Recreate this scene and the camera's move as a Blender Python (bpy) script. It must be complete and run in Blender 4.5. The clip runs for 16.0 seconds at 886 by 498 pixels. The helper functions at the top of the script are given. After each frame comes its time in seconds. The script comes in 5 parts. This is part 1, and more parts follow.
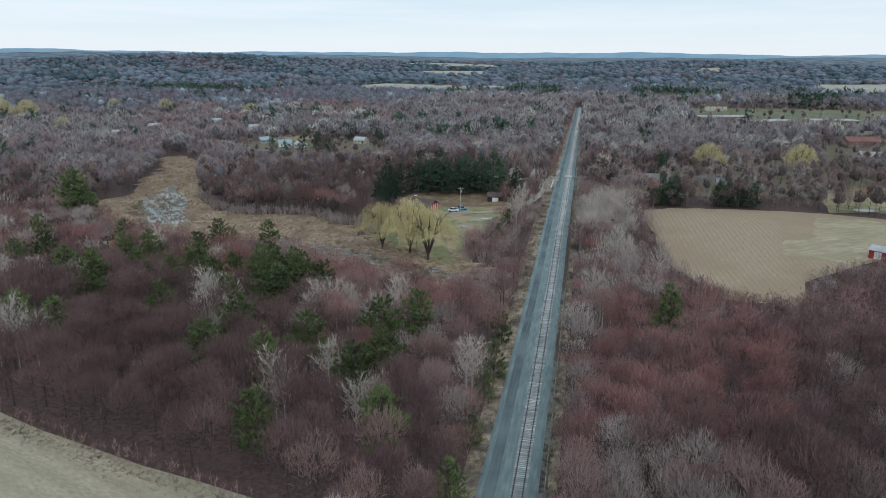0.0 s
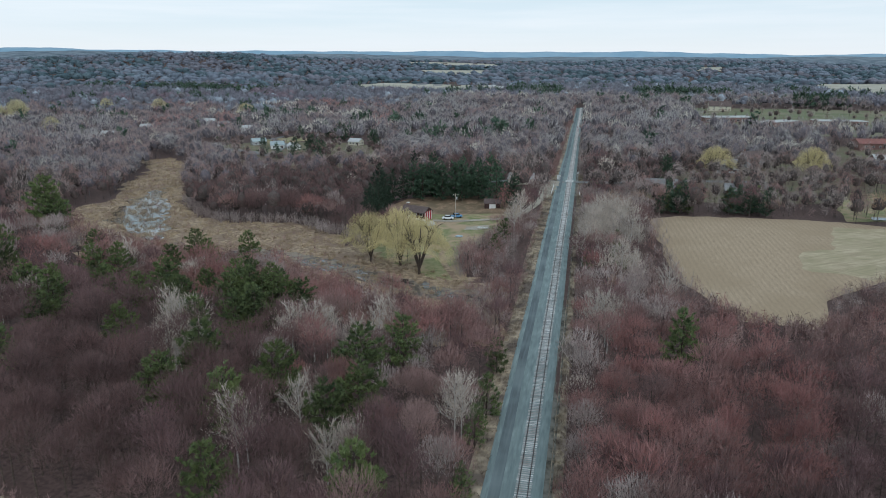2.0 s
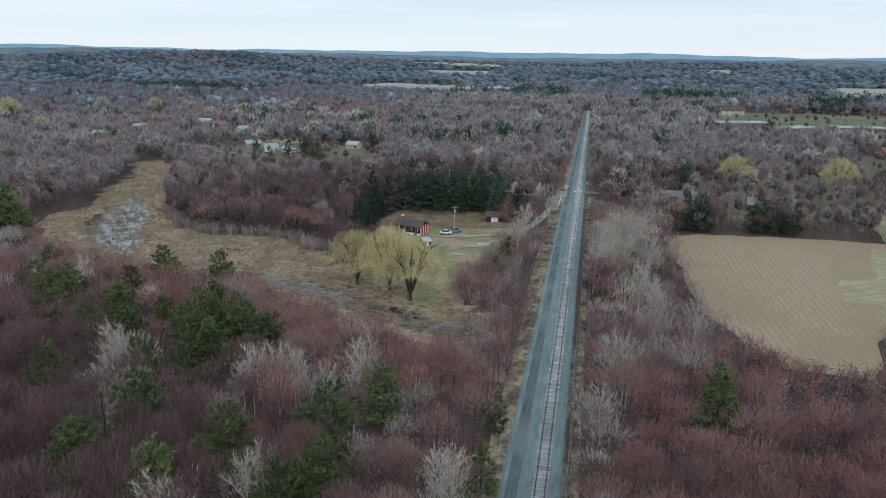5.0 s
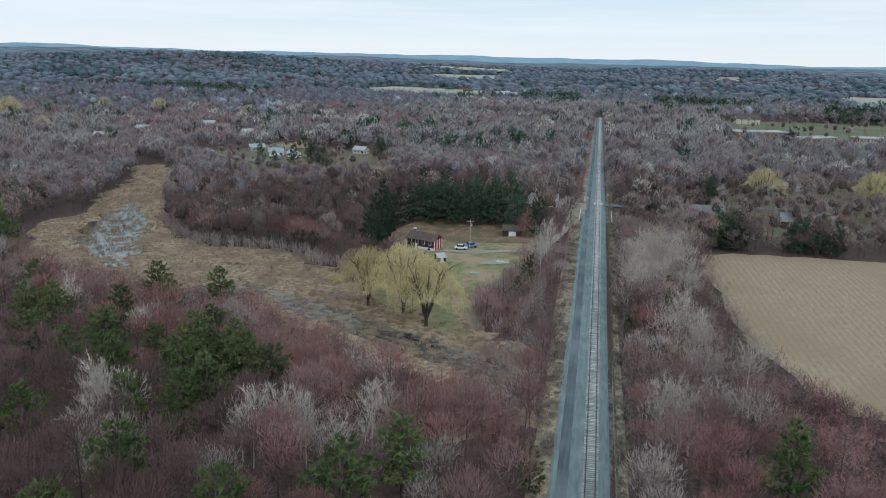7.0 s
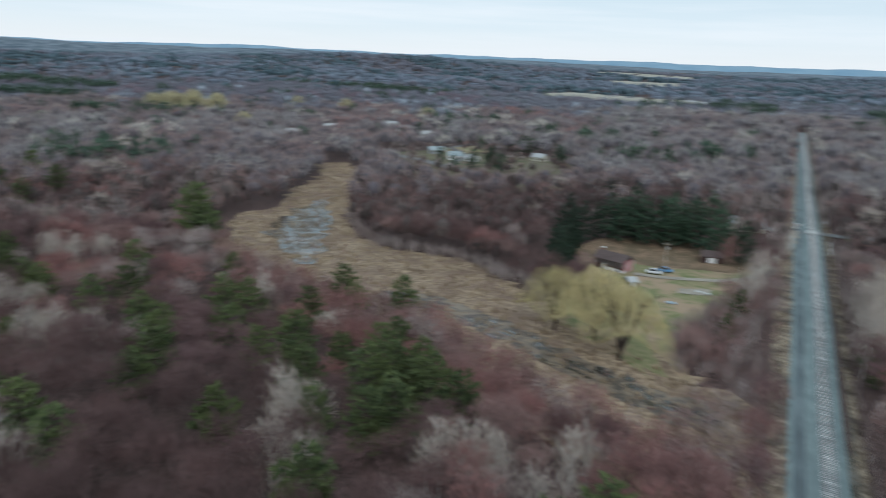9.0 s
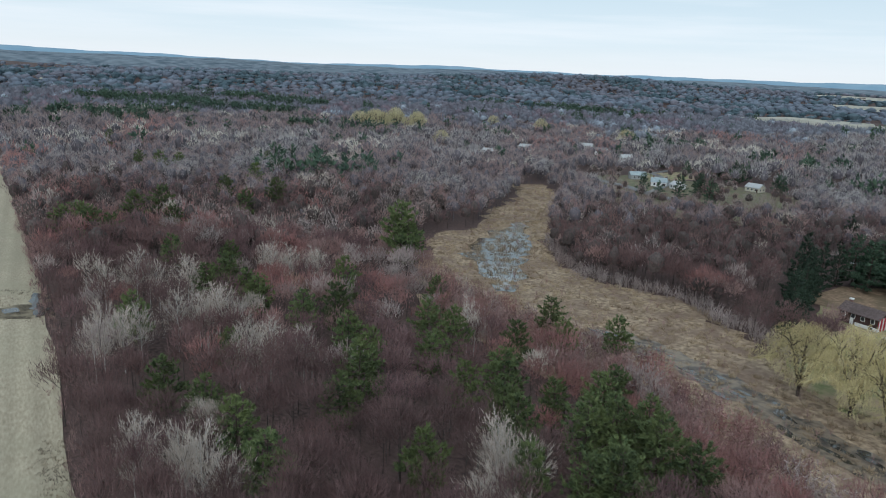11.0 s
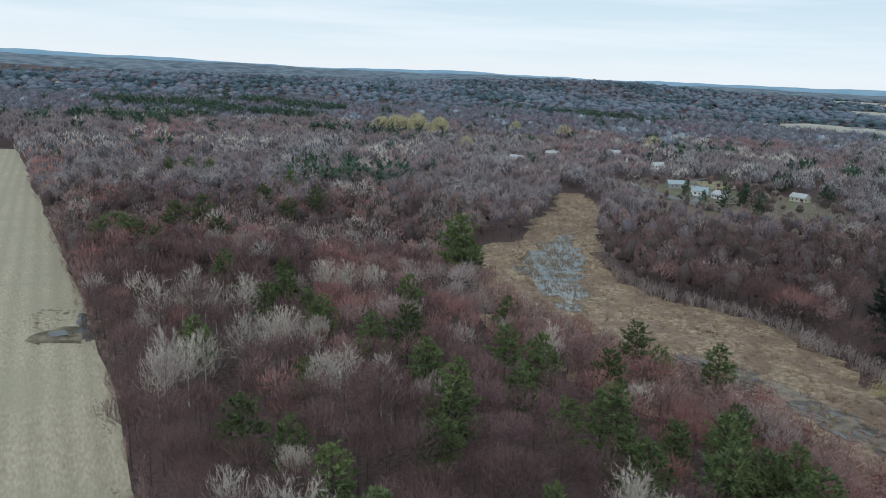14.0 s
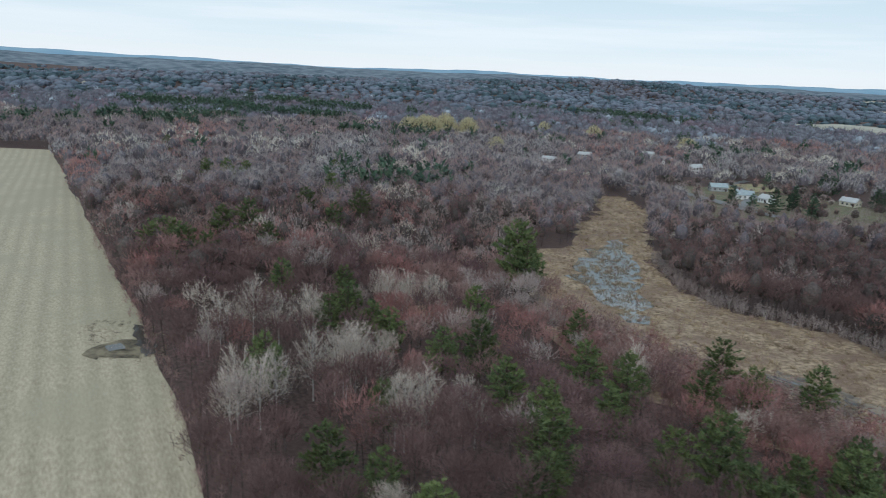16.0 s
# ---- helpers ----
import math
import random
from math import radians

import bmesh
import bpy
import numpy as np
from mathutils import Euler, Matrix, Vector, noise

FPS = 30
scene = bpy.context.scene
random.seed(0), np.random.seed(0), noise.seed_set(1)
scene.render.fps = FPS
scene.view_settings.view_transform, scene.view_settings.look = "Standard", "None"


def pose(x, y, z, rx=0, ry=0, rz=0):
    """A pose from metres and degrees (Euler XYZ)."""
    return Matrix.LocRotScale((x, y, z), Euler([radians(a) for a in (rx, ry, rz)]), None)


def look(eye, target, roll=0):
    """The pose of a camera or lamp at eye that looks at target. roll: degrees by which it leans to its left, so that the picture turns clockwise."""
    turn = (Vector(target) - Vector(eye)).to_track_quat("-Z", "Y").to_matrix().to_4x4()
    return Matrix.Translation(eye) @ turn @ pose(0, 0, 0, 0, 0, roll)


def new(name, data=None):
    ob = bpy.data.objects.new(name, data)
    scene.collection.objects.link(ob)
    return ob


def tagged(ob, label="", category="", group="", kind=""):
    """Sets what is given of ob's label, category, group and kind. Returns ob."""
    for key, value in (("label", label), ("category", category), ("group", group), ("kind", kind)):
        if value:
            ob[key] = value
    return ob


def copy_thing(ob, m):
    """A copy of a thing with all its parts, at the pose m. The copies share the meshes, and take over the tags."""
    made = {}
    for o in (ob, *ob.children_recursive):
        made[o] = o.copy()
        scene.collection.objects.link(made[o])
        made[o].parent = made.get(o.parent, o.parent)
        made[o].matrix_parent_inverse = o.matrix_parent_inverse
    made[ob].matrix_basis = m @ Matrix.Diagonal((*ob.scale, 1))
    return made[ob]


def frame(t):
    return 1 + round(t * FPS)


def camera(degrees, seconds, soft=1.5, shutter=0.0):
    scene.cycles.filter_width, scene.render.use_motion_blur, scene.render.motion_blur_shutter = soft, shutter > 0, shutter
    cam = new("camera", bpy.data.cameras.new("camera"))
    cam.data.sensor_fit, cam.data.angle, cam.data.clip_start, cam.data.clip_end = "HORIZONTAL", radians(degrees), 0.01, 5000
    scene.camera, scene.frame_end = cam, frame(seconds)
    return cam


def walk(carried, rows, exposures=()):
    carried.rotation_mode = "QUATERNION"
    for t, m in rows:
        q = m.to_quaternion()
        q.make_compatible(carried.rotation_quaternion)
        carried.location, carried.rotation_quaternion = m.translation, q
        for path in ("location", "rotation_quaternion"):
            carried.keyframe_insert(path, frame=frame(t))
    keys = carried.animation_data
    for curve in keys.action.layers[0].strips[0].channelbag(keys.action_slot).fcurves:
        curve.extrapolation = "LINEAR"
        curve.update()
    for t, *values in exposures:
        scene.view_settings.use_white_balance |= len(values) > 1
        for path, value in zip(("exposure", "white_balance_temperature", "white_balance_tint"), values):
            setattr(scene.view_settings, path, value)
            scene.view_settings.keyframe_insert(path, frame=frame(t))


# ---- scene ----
cam = camera(64.0, 16.0, soft=0.95, shutter=0.7)
PATH = [
    (0, (8.878, 23.88, 64.442), (8.492, 25.771, 63.918), 0.2),
    (0.5, (8.81, 27.78, 64.506), (8.422, 29.671, 63.981), 0.2),
    (1, (8.587, 31.942, 64.488), (8.199, 33.833, 63.963), 0.2),
    (1.5, (8.243, 35.945, 64.409), (7.856, 37.836, 63.884), 0.2),
    (2, (8.107, 39.963, 64.447), (7.72, 41.853, 63.921), 0.2),
    (2.5, (7.805, 44.107, 64.296), (7.419, 45.998, 63.772), 0.2),
    (3, (7.647, 48.259, 64.371), (7.259, 50.149, 63.845), 0.2),
    (3.5, (7.277, 52.193, 64.313), (6.892, 54.084, 63.788), 0.3),
    (4, (7.045, 56.218, 64.346), (6.656, 58.109, 63.82), 0.4),
    (6.5, (0.668, 75.489, 64.404), (0.261, 77.377, 63.884), 1.2),
    (7, (-1.715, 79.106, 64.149), (-2.122, 80.995, 63.633), 1.4),
    (7.5, (-3.792, 81.654, 64.463), (-4.201, 83.542, 63.948), 1.6),
    (8, (-6.382, 84.2, 64.473), (-6.792, 86.089, 63.96), 1.8),
    (8.5, (-9.634, 86.099, 64.39), (-10.175, 87.955, 63.877), 2.0),
    (9, (-12.708, 88.317, 64.104), (-13.541, 90.06, 63.586), 2.3),
    (9.5, (-16.02, 90.759, 63.708), (-17.158, 92.318, 63.183), 2.5),
    (9.7, (-17.485, 91.679, 63.814), (-18.693, 93.183, 63.286), 2.4),
    (12, (-31.791, 94.569, 63.42), (-33.057, 96.044, 62.947), 2.5),
    (12.5, (-35.301, 94.499, 63.455), (-36.569, 95.971, 62.982), 2.5),
    (13, (-38.894, 94.376, 63.276), (-40.165, 95.847, 62.805), 2.6),
    (13.5, (-42.49, 94.263, 63.136), (-43.766, 95.729, 62.664), 2.6),
    (14, (-46.013, 93.989, 63.065), (-47.293, 95.451, 62.592), 2.6),
    (14.5, (-49.669, 93.793, 62.879), (-50.954, 95.251, 62.407), 2.6),
    (15, (-53.288, 93.563, 62.725), (-54.577, 95.018, 62.253), 2.6),
    (15.5, (-56.969, 93.451, 62.686), (-58.263, 94.901, 62.213), 2.6),
    (16, (-60.878, 92.686, 62.797), (-62.194, 94.115, 62.321), 2.6),
]
walk(cam, [(t, look(e, a, r)) for t, e, a, r in PATH], exposures=((0, 0.0, 5930, 9), (16, 0.0, 5930, 9)))

# ---------------------------------------------------------------- light
SUN_EL, SUN_AZ = radians(38), radians(150)
world = bpy.data.worlds.new("overcast_sky")
scene.world = world
world.use_nodes = True
wn, wl = world.node_tree.nodes, world.node_tree.links
wn.clear()


def wnode(kind, **kw):
    n = wn.new(kind)
    for k, v in kw.items():
        n.inputs[k].default_value = v
    return n


w_out, w_bg = wn.new("ShaderNodeOutputWorld"), wn.new("ShaderNodeBackground")
w_sky = wn.new("ShaderNodeTexSky")
w_sky.sky_type, w_sky.sun_disc = "NISHITA", False
w_sky.sun_elevation, w_sky.sun_rotation = SUN_EL, SUN_AZ
w_tc, w_sep = wn.new("ShaderNodeTexCoord"), wn.new("ShaderNodeSeparateXYZ")
w_map = wnode("ShaderNodeMapping")
w_map.inputs["Scale"].default_value = (1.6, 1.6, 26.0)
w_noise = wnode("ShaderNodeTexNoise", Scale=1.5, Detail=6.0, Roughness=0.55)
w_ramp = wn.new("ShaderNodeValToRGB")
w_ramp.color_ramp.elements[0].position, w_ramp.color_ramp.elements[0].color = 0.0, (0.97, 0.965, 0.93, 1)
w_ramp.color_ramp.elements[1].position, w_ramp.color_ramp.elements[1].color = 0.16, (0.60, 0.735, 0.78, 1)
w_mid = w_ramp.color_ramp.elements.new(0.045)
w_mid.color = (0.81, 0.885, 0.905, 1)
w_cloud = wn.new("ShaderNodeMixRGB")
w_cloud.inputs["Color2"].default_value = (0.95, 0.965, 0.96, 1)
w_cr = wn.new("ShaderNodeMapRange")
w_cr.inputs["From Min"].default_value, w_cr.inputs["From Max"].default_value = 0.42, 0.66
w_cr.inputs["To Max"].default_value = 0.7
w_scale = wn.new("ShaderNodeMixRGB")
w_scale.blend_type = "MULTIPLY"
w_scale.inputs["Fac"].default_value = 1.0
w_scale.inputs["Color2"].default_value = (0.09, 0.09, 0.09, 1)
w_mix = wn.new("ShaderNodeMixRGB")
w_mix.inputs["Fac"].default_value = 0.88
wl.new(w_tc.outputs["Generated"], w_sep.inputs[0])
wl.new(w_tc.outputs["Generated"], w_map.inputs["Vector"])
wl.new(w_map.outputs[0], w_noise.inputs["Vector"])
wl.new(w_sep.outputs["Z"], w_ramp.inputs[0])
wl.new(w_noise.outputs["Fac"], w_cr.inputs["Value"])
wl.new(w_cr.outputs[0], w_cloud.inputs["Fac"])
wl.new(w_ramp.outputs[0], w_cloud.inputs["Color1"])
wl.new(w_sky.outputs[0], w_scale.inputs["Color1"])
wl.new(w_scale.outputs[0], w_mix.inputs["Color1"])
wl.new(w_cloud.outputs[0], w_mix.inputs["Color2"])
wl.new(w_mix.outputs[0], w_bg.inputs["Color"])
wl.new(w_bg.outputs[0], w_out.inputs[0])
w_bg.inputs["Strength"].default_value = 1.0

sun = new("sun", bpy.data.lights.new("sun", "SUN"))
sun.data.energy, sun.data.angle, sun.data.color = 0.9, radians(18), (1.0, 0.96, 0.9)
sun.matrix_world = look((math.sin(SUN_AZ) * 50, math.cos(SUN_AZ) * 50, 50 * math.tan(SUN_EL)), (0, 0, 0))


# ---------------------------------------------------------------- materials
def mat(name, a, b, size=1.0, c=None, size2=20.0, rough=0.9, metal=0.0, bump=0.0, rand=0.0, detail=4.0, spread=0.16,
        stretch=None, amount2=0.6, rows=0.0, furrow=0.2):
    """Two tones in a noise of that size in metres, a third in a larger one; rand: how far objects differ in brightness."""
    m = bpy.data.materials.new(name)
    m.use_nodes = True
    nt = m.node_tree
    n, l = nt.nodes, nt.links
    bsdf = n["Principled BSDF"]
    bsdf.inputs["Roughness"].default_value, bsdf.inputs["Metallic"].default_value = rough, metal
    bsdf.inputs["Specular IOR Level"].default_value = 0.25 if rough > 0.6 else 0.5
    geo = n.new("ShaderNodeNewGeometry")
    src = geo.outputs["Position"]
    if stretch:
        mp = n.new("ShaderNodeMapping")
        mp.vector_type = "TEXTURE"
        mp.inputs["Rotation"].default_value = (0, 0, radians(stretch[1] - 90))
        mp.inputs["Scale"].default_value = (1.0, 1 / stretch[0], 1.0)
        l.new(src, mp.inputs["Vector"])
        src = mp.outputs[0]
    t = n.new("ShaderNodeTexNoise")
    t.inputs["Scale"].default_value, t.inputs["Detail"].default_value = 1.0 / size, detail
    l.new(src, t.inputs["Vector"])
    mr = n.new("ShaderNodeMapRange")
    mr.inputs["From Min"].default_value, mr.inputs["From Max"].default_value = 0.5 - spread, 0.5 + spread
    l.new(t.outputs["Fac"], mr.inputs["Value"])
    mx = n.new("ShaderNodeMixRGB")
    mx.inputs["Color1"].default_value, mx.inputs["Color2"].default_value = (*a, 1), (*b, 1)
    l.new(mr.outputs[0], mx.inputs["Fac"])
    col = mx.outputs[0]
    if rows:
        wv = n.new("ShaderNodeTexWave")
        wv.wave_profile = "SIN"
        wv.inputs["Scale"].default_value, wv.inputs["Distortion"].default_value = 0.314 / rows, 0.4
        wv.inputs["Detail Scale"].default_value = 0.3
        rt = n.new("ShaderNodeMapping")
        rt.vector_type = "TEXTURE"
        rt.inputs["Rotation"].default_value = (0, 0, radians(stretch[1] - 90))
        l.new(geo.outputs["Position"], rt.inputs["Vector"])
        l.new(rt.outputs[0], wv.inputs["Vector"])
        wm = n.new("ShaderNodeMixRGB")
        wm.blend_type = "MULTIPLY"
        wm.inputs["Fac"].default_value = furrow
        l.new(wv.outputs["Color"], wm.inputs["Color2"])
        l.new(col, wm.inputs["Color1"])
        col = wm.outputs[0]
    if c:
        t2 = n.new("ShaderNodeTexNoise")
        t2.inputs["Scale"].default_value, t2.inputs["Detail"].default_value = 1.0 / size2, 3.0
        l.new(geo.outputs["Position"], t2.inputs["Vector"])
        mr2 = n.new("ShaderNodeMapRange")
        mr2.inputs["From Min"].default_value, mr2.inputs["From Max"].default_value = 0.42, 0.62
        mr2.inputs["To Max"].default_value = amount2
        l.new(t2.outputs["Fac"], mr2.inputs["Value"])
        mx2 = n.new("ShaderNodeMixRGB")
        mx2.inputs["Color2"].default_value = (*c, 1)
        l.new(mr2.outputs[0], mx2.inputs["Fac"])
        l.new(col, mx2.inputs["Color1"])
        col = mx2.outputs[0]
    if rand:
        oi, at, sm = n.new("ShaderNodeObjectInfo"), n.new("ShaderNodeAttribute"), n.new("ShaderNodeMath")
        at.attribute_name = "tone"
        l.new(oi.outputs["Random"], sm.inputs[0])
        l.new(at.outputs["Fac"], sm.inputs[1])
        fr = n.new("ShaderNodeMath")
        fr.operation = "FRACT"
        l.new(sm.outputs[0], fr.inputs[0])
        rr = n.new("ShaderNodeMapRange")
        rr.inputs["To Min"].default_value, rr.inputs["To Max"].default_value = 1 - rand, 1 + rand
        l.new(fr.outputs[0], rr.inputs["Value"])
        hs = n.new("ShaderNodeHueSaturation")
        l.new(rr.outputs[0], hs.inputs["Value"])
        l.new(col, hs.inputs["Color"])
        col = hs.outputs[0]
    l.new(col, bsdf.inputs["Base Color"])
    if bump:
        bp = n.new("ShaderNodeBump")
        bp.inputs["Distance"].default_value = bump
        l.new(t.outputs["Fac"], bp.inputs["Height"])
        l.new(bp.outputs[0], bsdf.inputs["Normal"])
    return m


M_litter = mat("leaf_litter", (0.054, 0.036, 0.033), (0.137, 0.089, 0.078), 0.8, (0.091, 0.057, 0.051), 18, bump=0.1)
M_stub = mat("stubble_field", (0.273, 0.203, 0.133), (0.483, 0.371, 0.259), 0.32, (0.298, 0.222, 0.144), 17, stretch=(0.2, 93), rows=1.6, spread=0.3, detail=10.0, furrow=.14)
M_stub2 = mat("pale_stubble", (0.315, 0.265, 0.185), (0.53, 0.455, 0.335), 0.4, (0.34, 0.305, 0.215), 15, stretch=(0.3, 160.5), rows=4.5, spread=0.25, detail=10.0, furrow=.14)
M_farfield = mat("far_field_straw", (0.33, 0.305, 0.25), (0.46, 0.43, 0.36), 14.0, (0.29, 0.28, 0.21), 90)
M_marsh = mat("dead_marsh_grass", (0.179, 0.128, 0.086), (0.449, 0.340, 0.232), 1.3, (0.190, 0.130, 0.097), 9, bump=0.3, amount2=0.8)
M_lawn = mat("spring_lawn", (0.159, 0.185, 0.074), (0.281, 0.252, 0.138), 2.2, (0.390, 0.280, 0.192), 6, amount2=0.9, bump=0.03, detail=7.0)
M_rough = mat("rough_grass", (0.106, 0.111, 0.062), (0.200, 0.182, 0.112), 3.0, (0.144, 0.111, 0.081), 9, bump=0.05, amount2=0.9)
M_green = mat("school_lawn", (0.10, 0.125, 0.06), (0.17, 0.18, 0.10), 9.0, (0.22, 0.19, 0.13), 40, amount2=0.8)
M_needle = mat("fallen_needles", (0.187, 0.127, 0.083), (0.330, 0.226, 0.149), 1.2, (0.143, 0.110, 0.068), 5, bump=0.04, amount2=0.85, detail=7.0)
M_drygrass = mat("dry_grass", (0.204, 0.162, 0.120), (0.432, 0.354, 0.258), 1.1, (0.120, 0.094, 0.078), 5, bump=0.08, amount2=0.95)
M_water = mat("marsh_water", (0.035, 0.035, 0.030), (0.060, 0.055, 0.045), 3.0, rough=0.06, bump=0.01)
M_water.node_tree.nodes["Principled BSDF"].inputs["Specular IOR Level"].default_value = 0.9
M_ballast = mat("ballast_stone", (0.150, 0.195, 0.198), (0.275, 0.335, 0.330), 0.5, (0.155, 0.195, 0.20), 5, bump=0.05, spread=0.22, stretch=(0.12, 90), detail=9.0, amount2=0.55)
M_road = mat("worn_asphalt", (0.17, 0.175, 0.175), (0.25, 0.255, 0.25), 1.2, (0.13, 0.13, 0.13), 8)
M_gravel = mat("pale_gravel", (0.312, 0.281, 0.234), (0.437, 0.388, 0.324), 1.0, (0.250, 0.223, 0.180), 6)
M_tie = mat("weathered_tie", (0.413, 0.403, 0.397), (0.650, 0.640, 0.637), 0.5, (0.250, 0.218, 0.195), 2.0, rand=0.3)
M_rail = mat("rusty_rail", (0.10, 0.09, 0.085), (0.16, 0.14, 0.13), 0.8, rough=0.5, metal=0.7)
M_bark = mat("grey_bark", (0.12, 0.098, 0.088), (0.21, 0.175, 0.158), 0.6, rand=0.25)
M_barkdark = mat("dark_bark", (0.055, 0.042, 0.035), (0.11, 0.085, 0.07), 0.6, rand=0.2)
M_barkpale = mat("pale_bark", (0.34, 0.32, 0.30), (0.52, 0.495, 0.465), 0.7, rand=0.15)
M_red = mat("red_bud_twigs", (0.254, 0.124, 0.117), (0.368, 0.182, 0.167), 3.0, (0.263, 0.181, 0.167), 18, rand=0.2)
M_brown = mat("brown_twigs", (0.254, 0.169, 0.154), (0.357, 0.242, 0.222), 4.0, (0.300, 0.178, 0.164), 26, rand=0.22, amount2=0.8)
M_grey = mat("grey_twigs", (0.307, 0.251, 0.233), (0.445, 0.377, 0.353), 4.0, (0.292, 0.220, 0.201), 30, rand=0.2)
M_pale = mat("pale_twigs", (0.450, 0.384, 0.331), (0.603, 0.523, 0.454), 3.0, rand=0.15)
M_pine = mat("pine_needles", (0.040, 0.064, 0.028), (0.150, 0.186, 0.075), 1.0, (0.126, 0.149, 0.052), 8, rand=0.3, rough=0.7)
M_spruce = mat("spruce_needles", (0.018, 0.034, 0.022), (0.044, 0.068, 0.042), 1.4, rand=0.25, rough=0.7)
M_willow = mat("willow_shoots", (0.459, 0.386, 0.185), (0.627, 0.532, 0.291), 2.5, rand=0.12, rough=0.75)
# the farthest bare woods, with blue distance haze mixed into their colours
M_farwood = mat("far_haze_wood", (0.130, 0.160, 0.200), (0.205, 0.240, 0.290), 40, (0.150, 0.165, 0.210), 190)
M_farred = mat("far_haze_red_wood", (0.135, 0.140, 0.170), (0.205, 0.200, 0.235), 40, (0.14, 0.155, 0.19), 190)
M_plum = mat("plum_twigs", (0.131, 0.080, 0.080), (0.208, 0.129, 0.131), 4.0, (0.199, 0.122, 0.120), 24, rand=0.2)
M_ochre = mat("ochre_twigs", (0.298, 0.201, 0.145), (0.397, 0.273, 0.201), 4.0, (0.328, 0.183, 0.151), 24, rand=0.2)
M_dusk = mat("dusky_twigs", (0.116, 0.071, 0.068), (0.184, 0.119, 0.114), 4.0, (0.187, 0.114, 0.108), 24, rand=0.2)
# twig colours made paler and cooler: light haze painted in for middle distance
M_midred = mat("mid_haze_red_wood", (0.349, 0.190, 0.178), (0.477, 0.266, 0.233), 12, (0.335, 0.238, 0.222), 60)
M_midbrown = mat("mid_haze_brown_wood", (0.264, 0.217, 0.214), (0.377, 0.308, 0.291), 14, (0.349, 0.233, 0.221), 70)
M_midgrey = mat("mid_haze_grey_wood", (0.322, 0.301, 0.298), (0.465, 0.438, 0.422), 14, (0.346, 0.278, 0.270), 70)
M_midpale = mat("mid_haze_pale_wood", (0.566, 0.524, 0.452), (0.724, 0.669, 0.579), 14)
# far pines, their green shifted to blue as painted haze
M_farpine = mat("far_haze_pine", (0.062, 0.098, 0.118), (0.115, 0.155, 0.178), 24)
M_midpine = mat("mid_pine", (0.047, 0.081, 0.057), (0.111, 0.163, 0.105), 4, (0.072, 0.114, 0.089), 60)
# woods from about 930 m out: twig colours turned bluer to paint haze
M_dimred = mat("dim_haze_red_wood", (0.186, 0.145, 0.173), (0.248, 0.187, 0.212), 25, (0.165, 0.151, 0.181), 90)
M_dimbrown = mat("dim_haze_brown_wood", (0.145, 0.151, 0.180), (0.205, 0.207, 0.239), 25, (0.194, 0.171, 0.199), 90)
M_dimgrey = mat("dim_haze_grey_wood", (0.171, 0.181, 0.212), (0.243, 0.257, 0.290), 25, (0.176, 0.176, 0.207), 90)
M_dimpale = mat("dim_haze_pale_wood", (0.287, 0.321, 0.372), (0.370, 0.410, 0.460), 20)
# the blue of hill and ridge is air haze put into the base colour
M_hill = mat("haze_blue_hill", (0.05, 0.078, 0.105), (0.19, 0.225, 0.26), 45, (0.20, 0.235, 0.265), 170, amount2=0.45)
M_ridge = mat("haze_blue_ridge", (0.21, 0.335, 0.44), (0.27, 0.39, 0.485), 120)

# ---------------------------------------------------------------- the lie of the land
HEIGHTS = ((0, -200, 0), (0, 0, 0), (0, 140, .2), (0, 205, 1.5), (0, 300, 4), (0, 380, 5.5), (0, 600, 7.5), (0, 900, 9), (60, 205, 4.7),
           (60, 307, 7.8), (120, 250, 8), (60, 100, 2.5), (-57, 244, 1.8), (-59, 300, 2), (-179, 311, -3.5), (-200, 155, 7), (-190, 60, 7),
           (-90, 60, 3), (-110, 135, 2.5), (-130, 216, -1), (-60, 150, .8), (-307, 660, -6), (-163, 556, -1.5))
HEIGHTS_FAR = ((-411, 774, -9), (138, 838, 9), (60, 389, 7.5), (-311, 289, 2), (-384, 349, 0), (-441, 605, -9), (-603, 589, -6),
               (-235, 420, -4), (300, 500, 12), (300, 200, 10), (-330, 200, 5), (-600, 290, 0), (-170, 430, -2))
CTRL = np.array(HEIGHTS + HEIGHTS_FAR, float)
MID = (-25.0, 80.0)


def land(x, y):
    """Height of the ground at places x, y (arrays or numbers)."""
    x, y = np.asarray(x, float), np.asarray(y, float)
    top, below = np.zeros(x.shape), np.zeros(x.shape)
    for cx, cy, cz in CTRL:
        w = 1.0 / ((x - cx) ** 2 + (y - cy) ** 2 + 900.0) ** 2
        top, below = top + w * cz, below + w
    r = np.hypot(x - MID[0], y - MID[1])
    s = np.clip((r - 1300) / 2600, 0, 1)
    roll = 22 + 30 * np.sin(x / 410 + 1.3 * np.sin(y / 560)) * np.cos(y / 380 + .8 * np.sin(x / 700))
    rise = 0.0
    for cx, cy, size, up in ((-500, 2780, 320, 26), (560, 3000, 340, 26), (180, 2300, 300, 14), (-1500, 2400, 400, 30), (-1900, 1300, 400, 30)):
        rise = rise + up * np.exp(-((x - cx) ** 2 + (y - cy) ** 2) / (2 * size * size))
    return top / below + s * s * (3 - 2 * s) * roll + rise


def land1(x, y):
    return float(land(x, y))


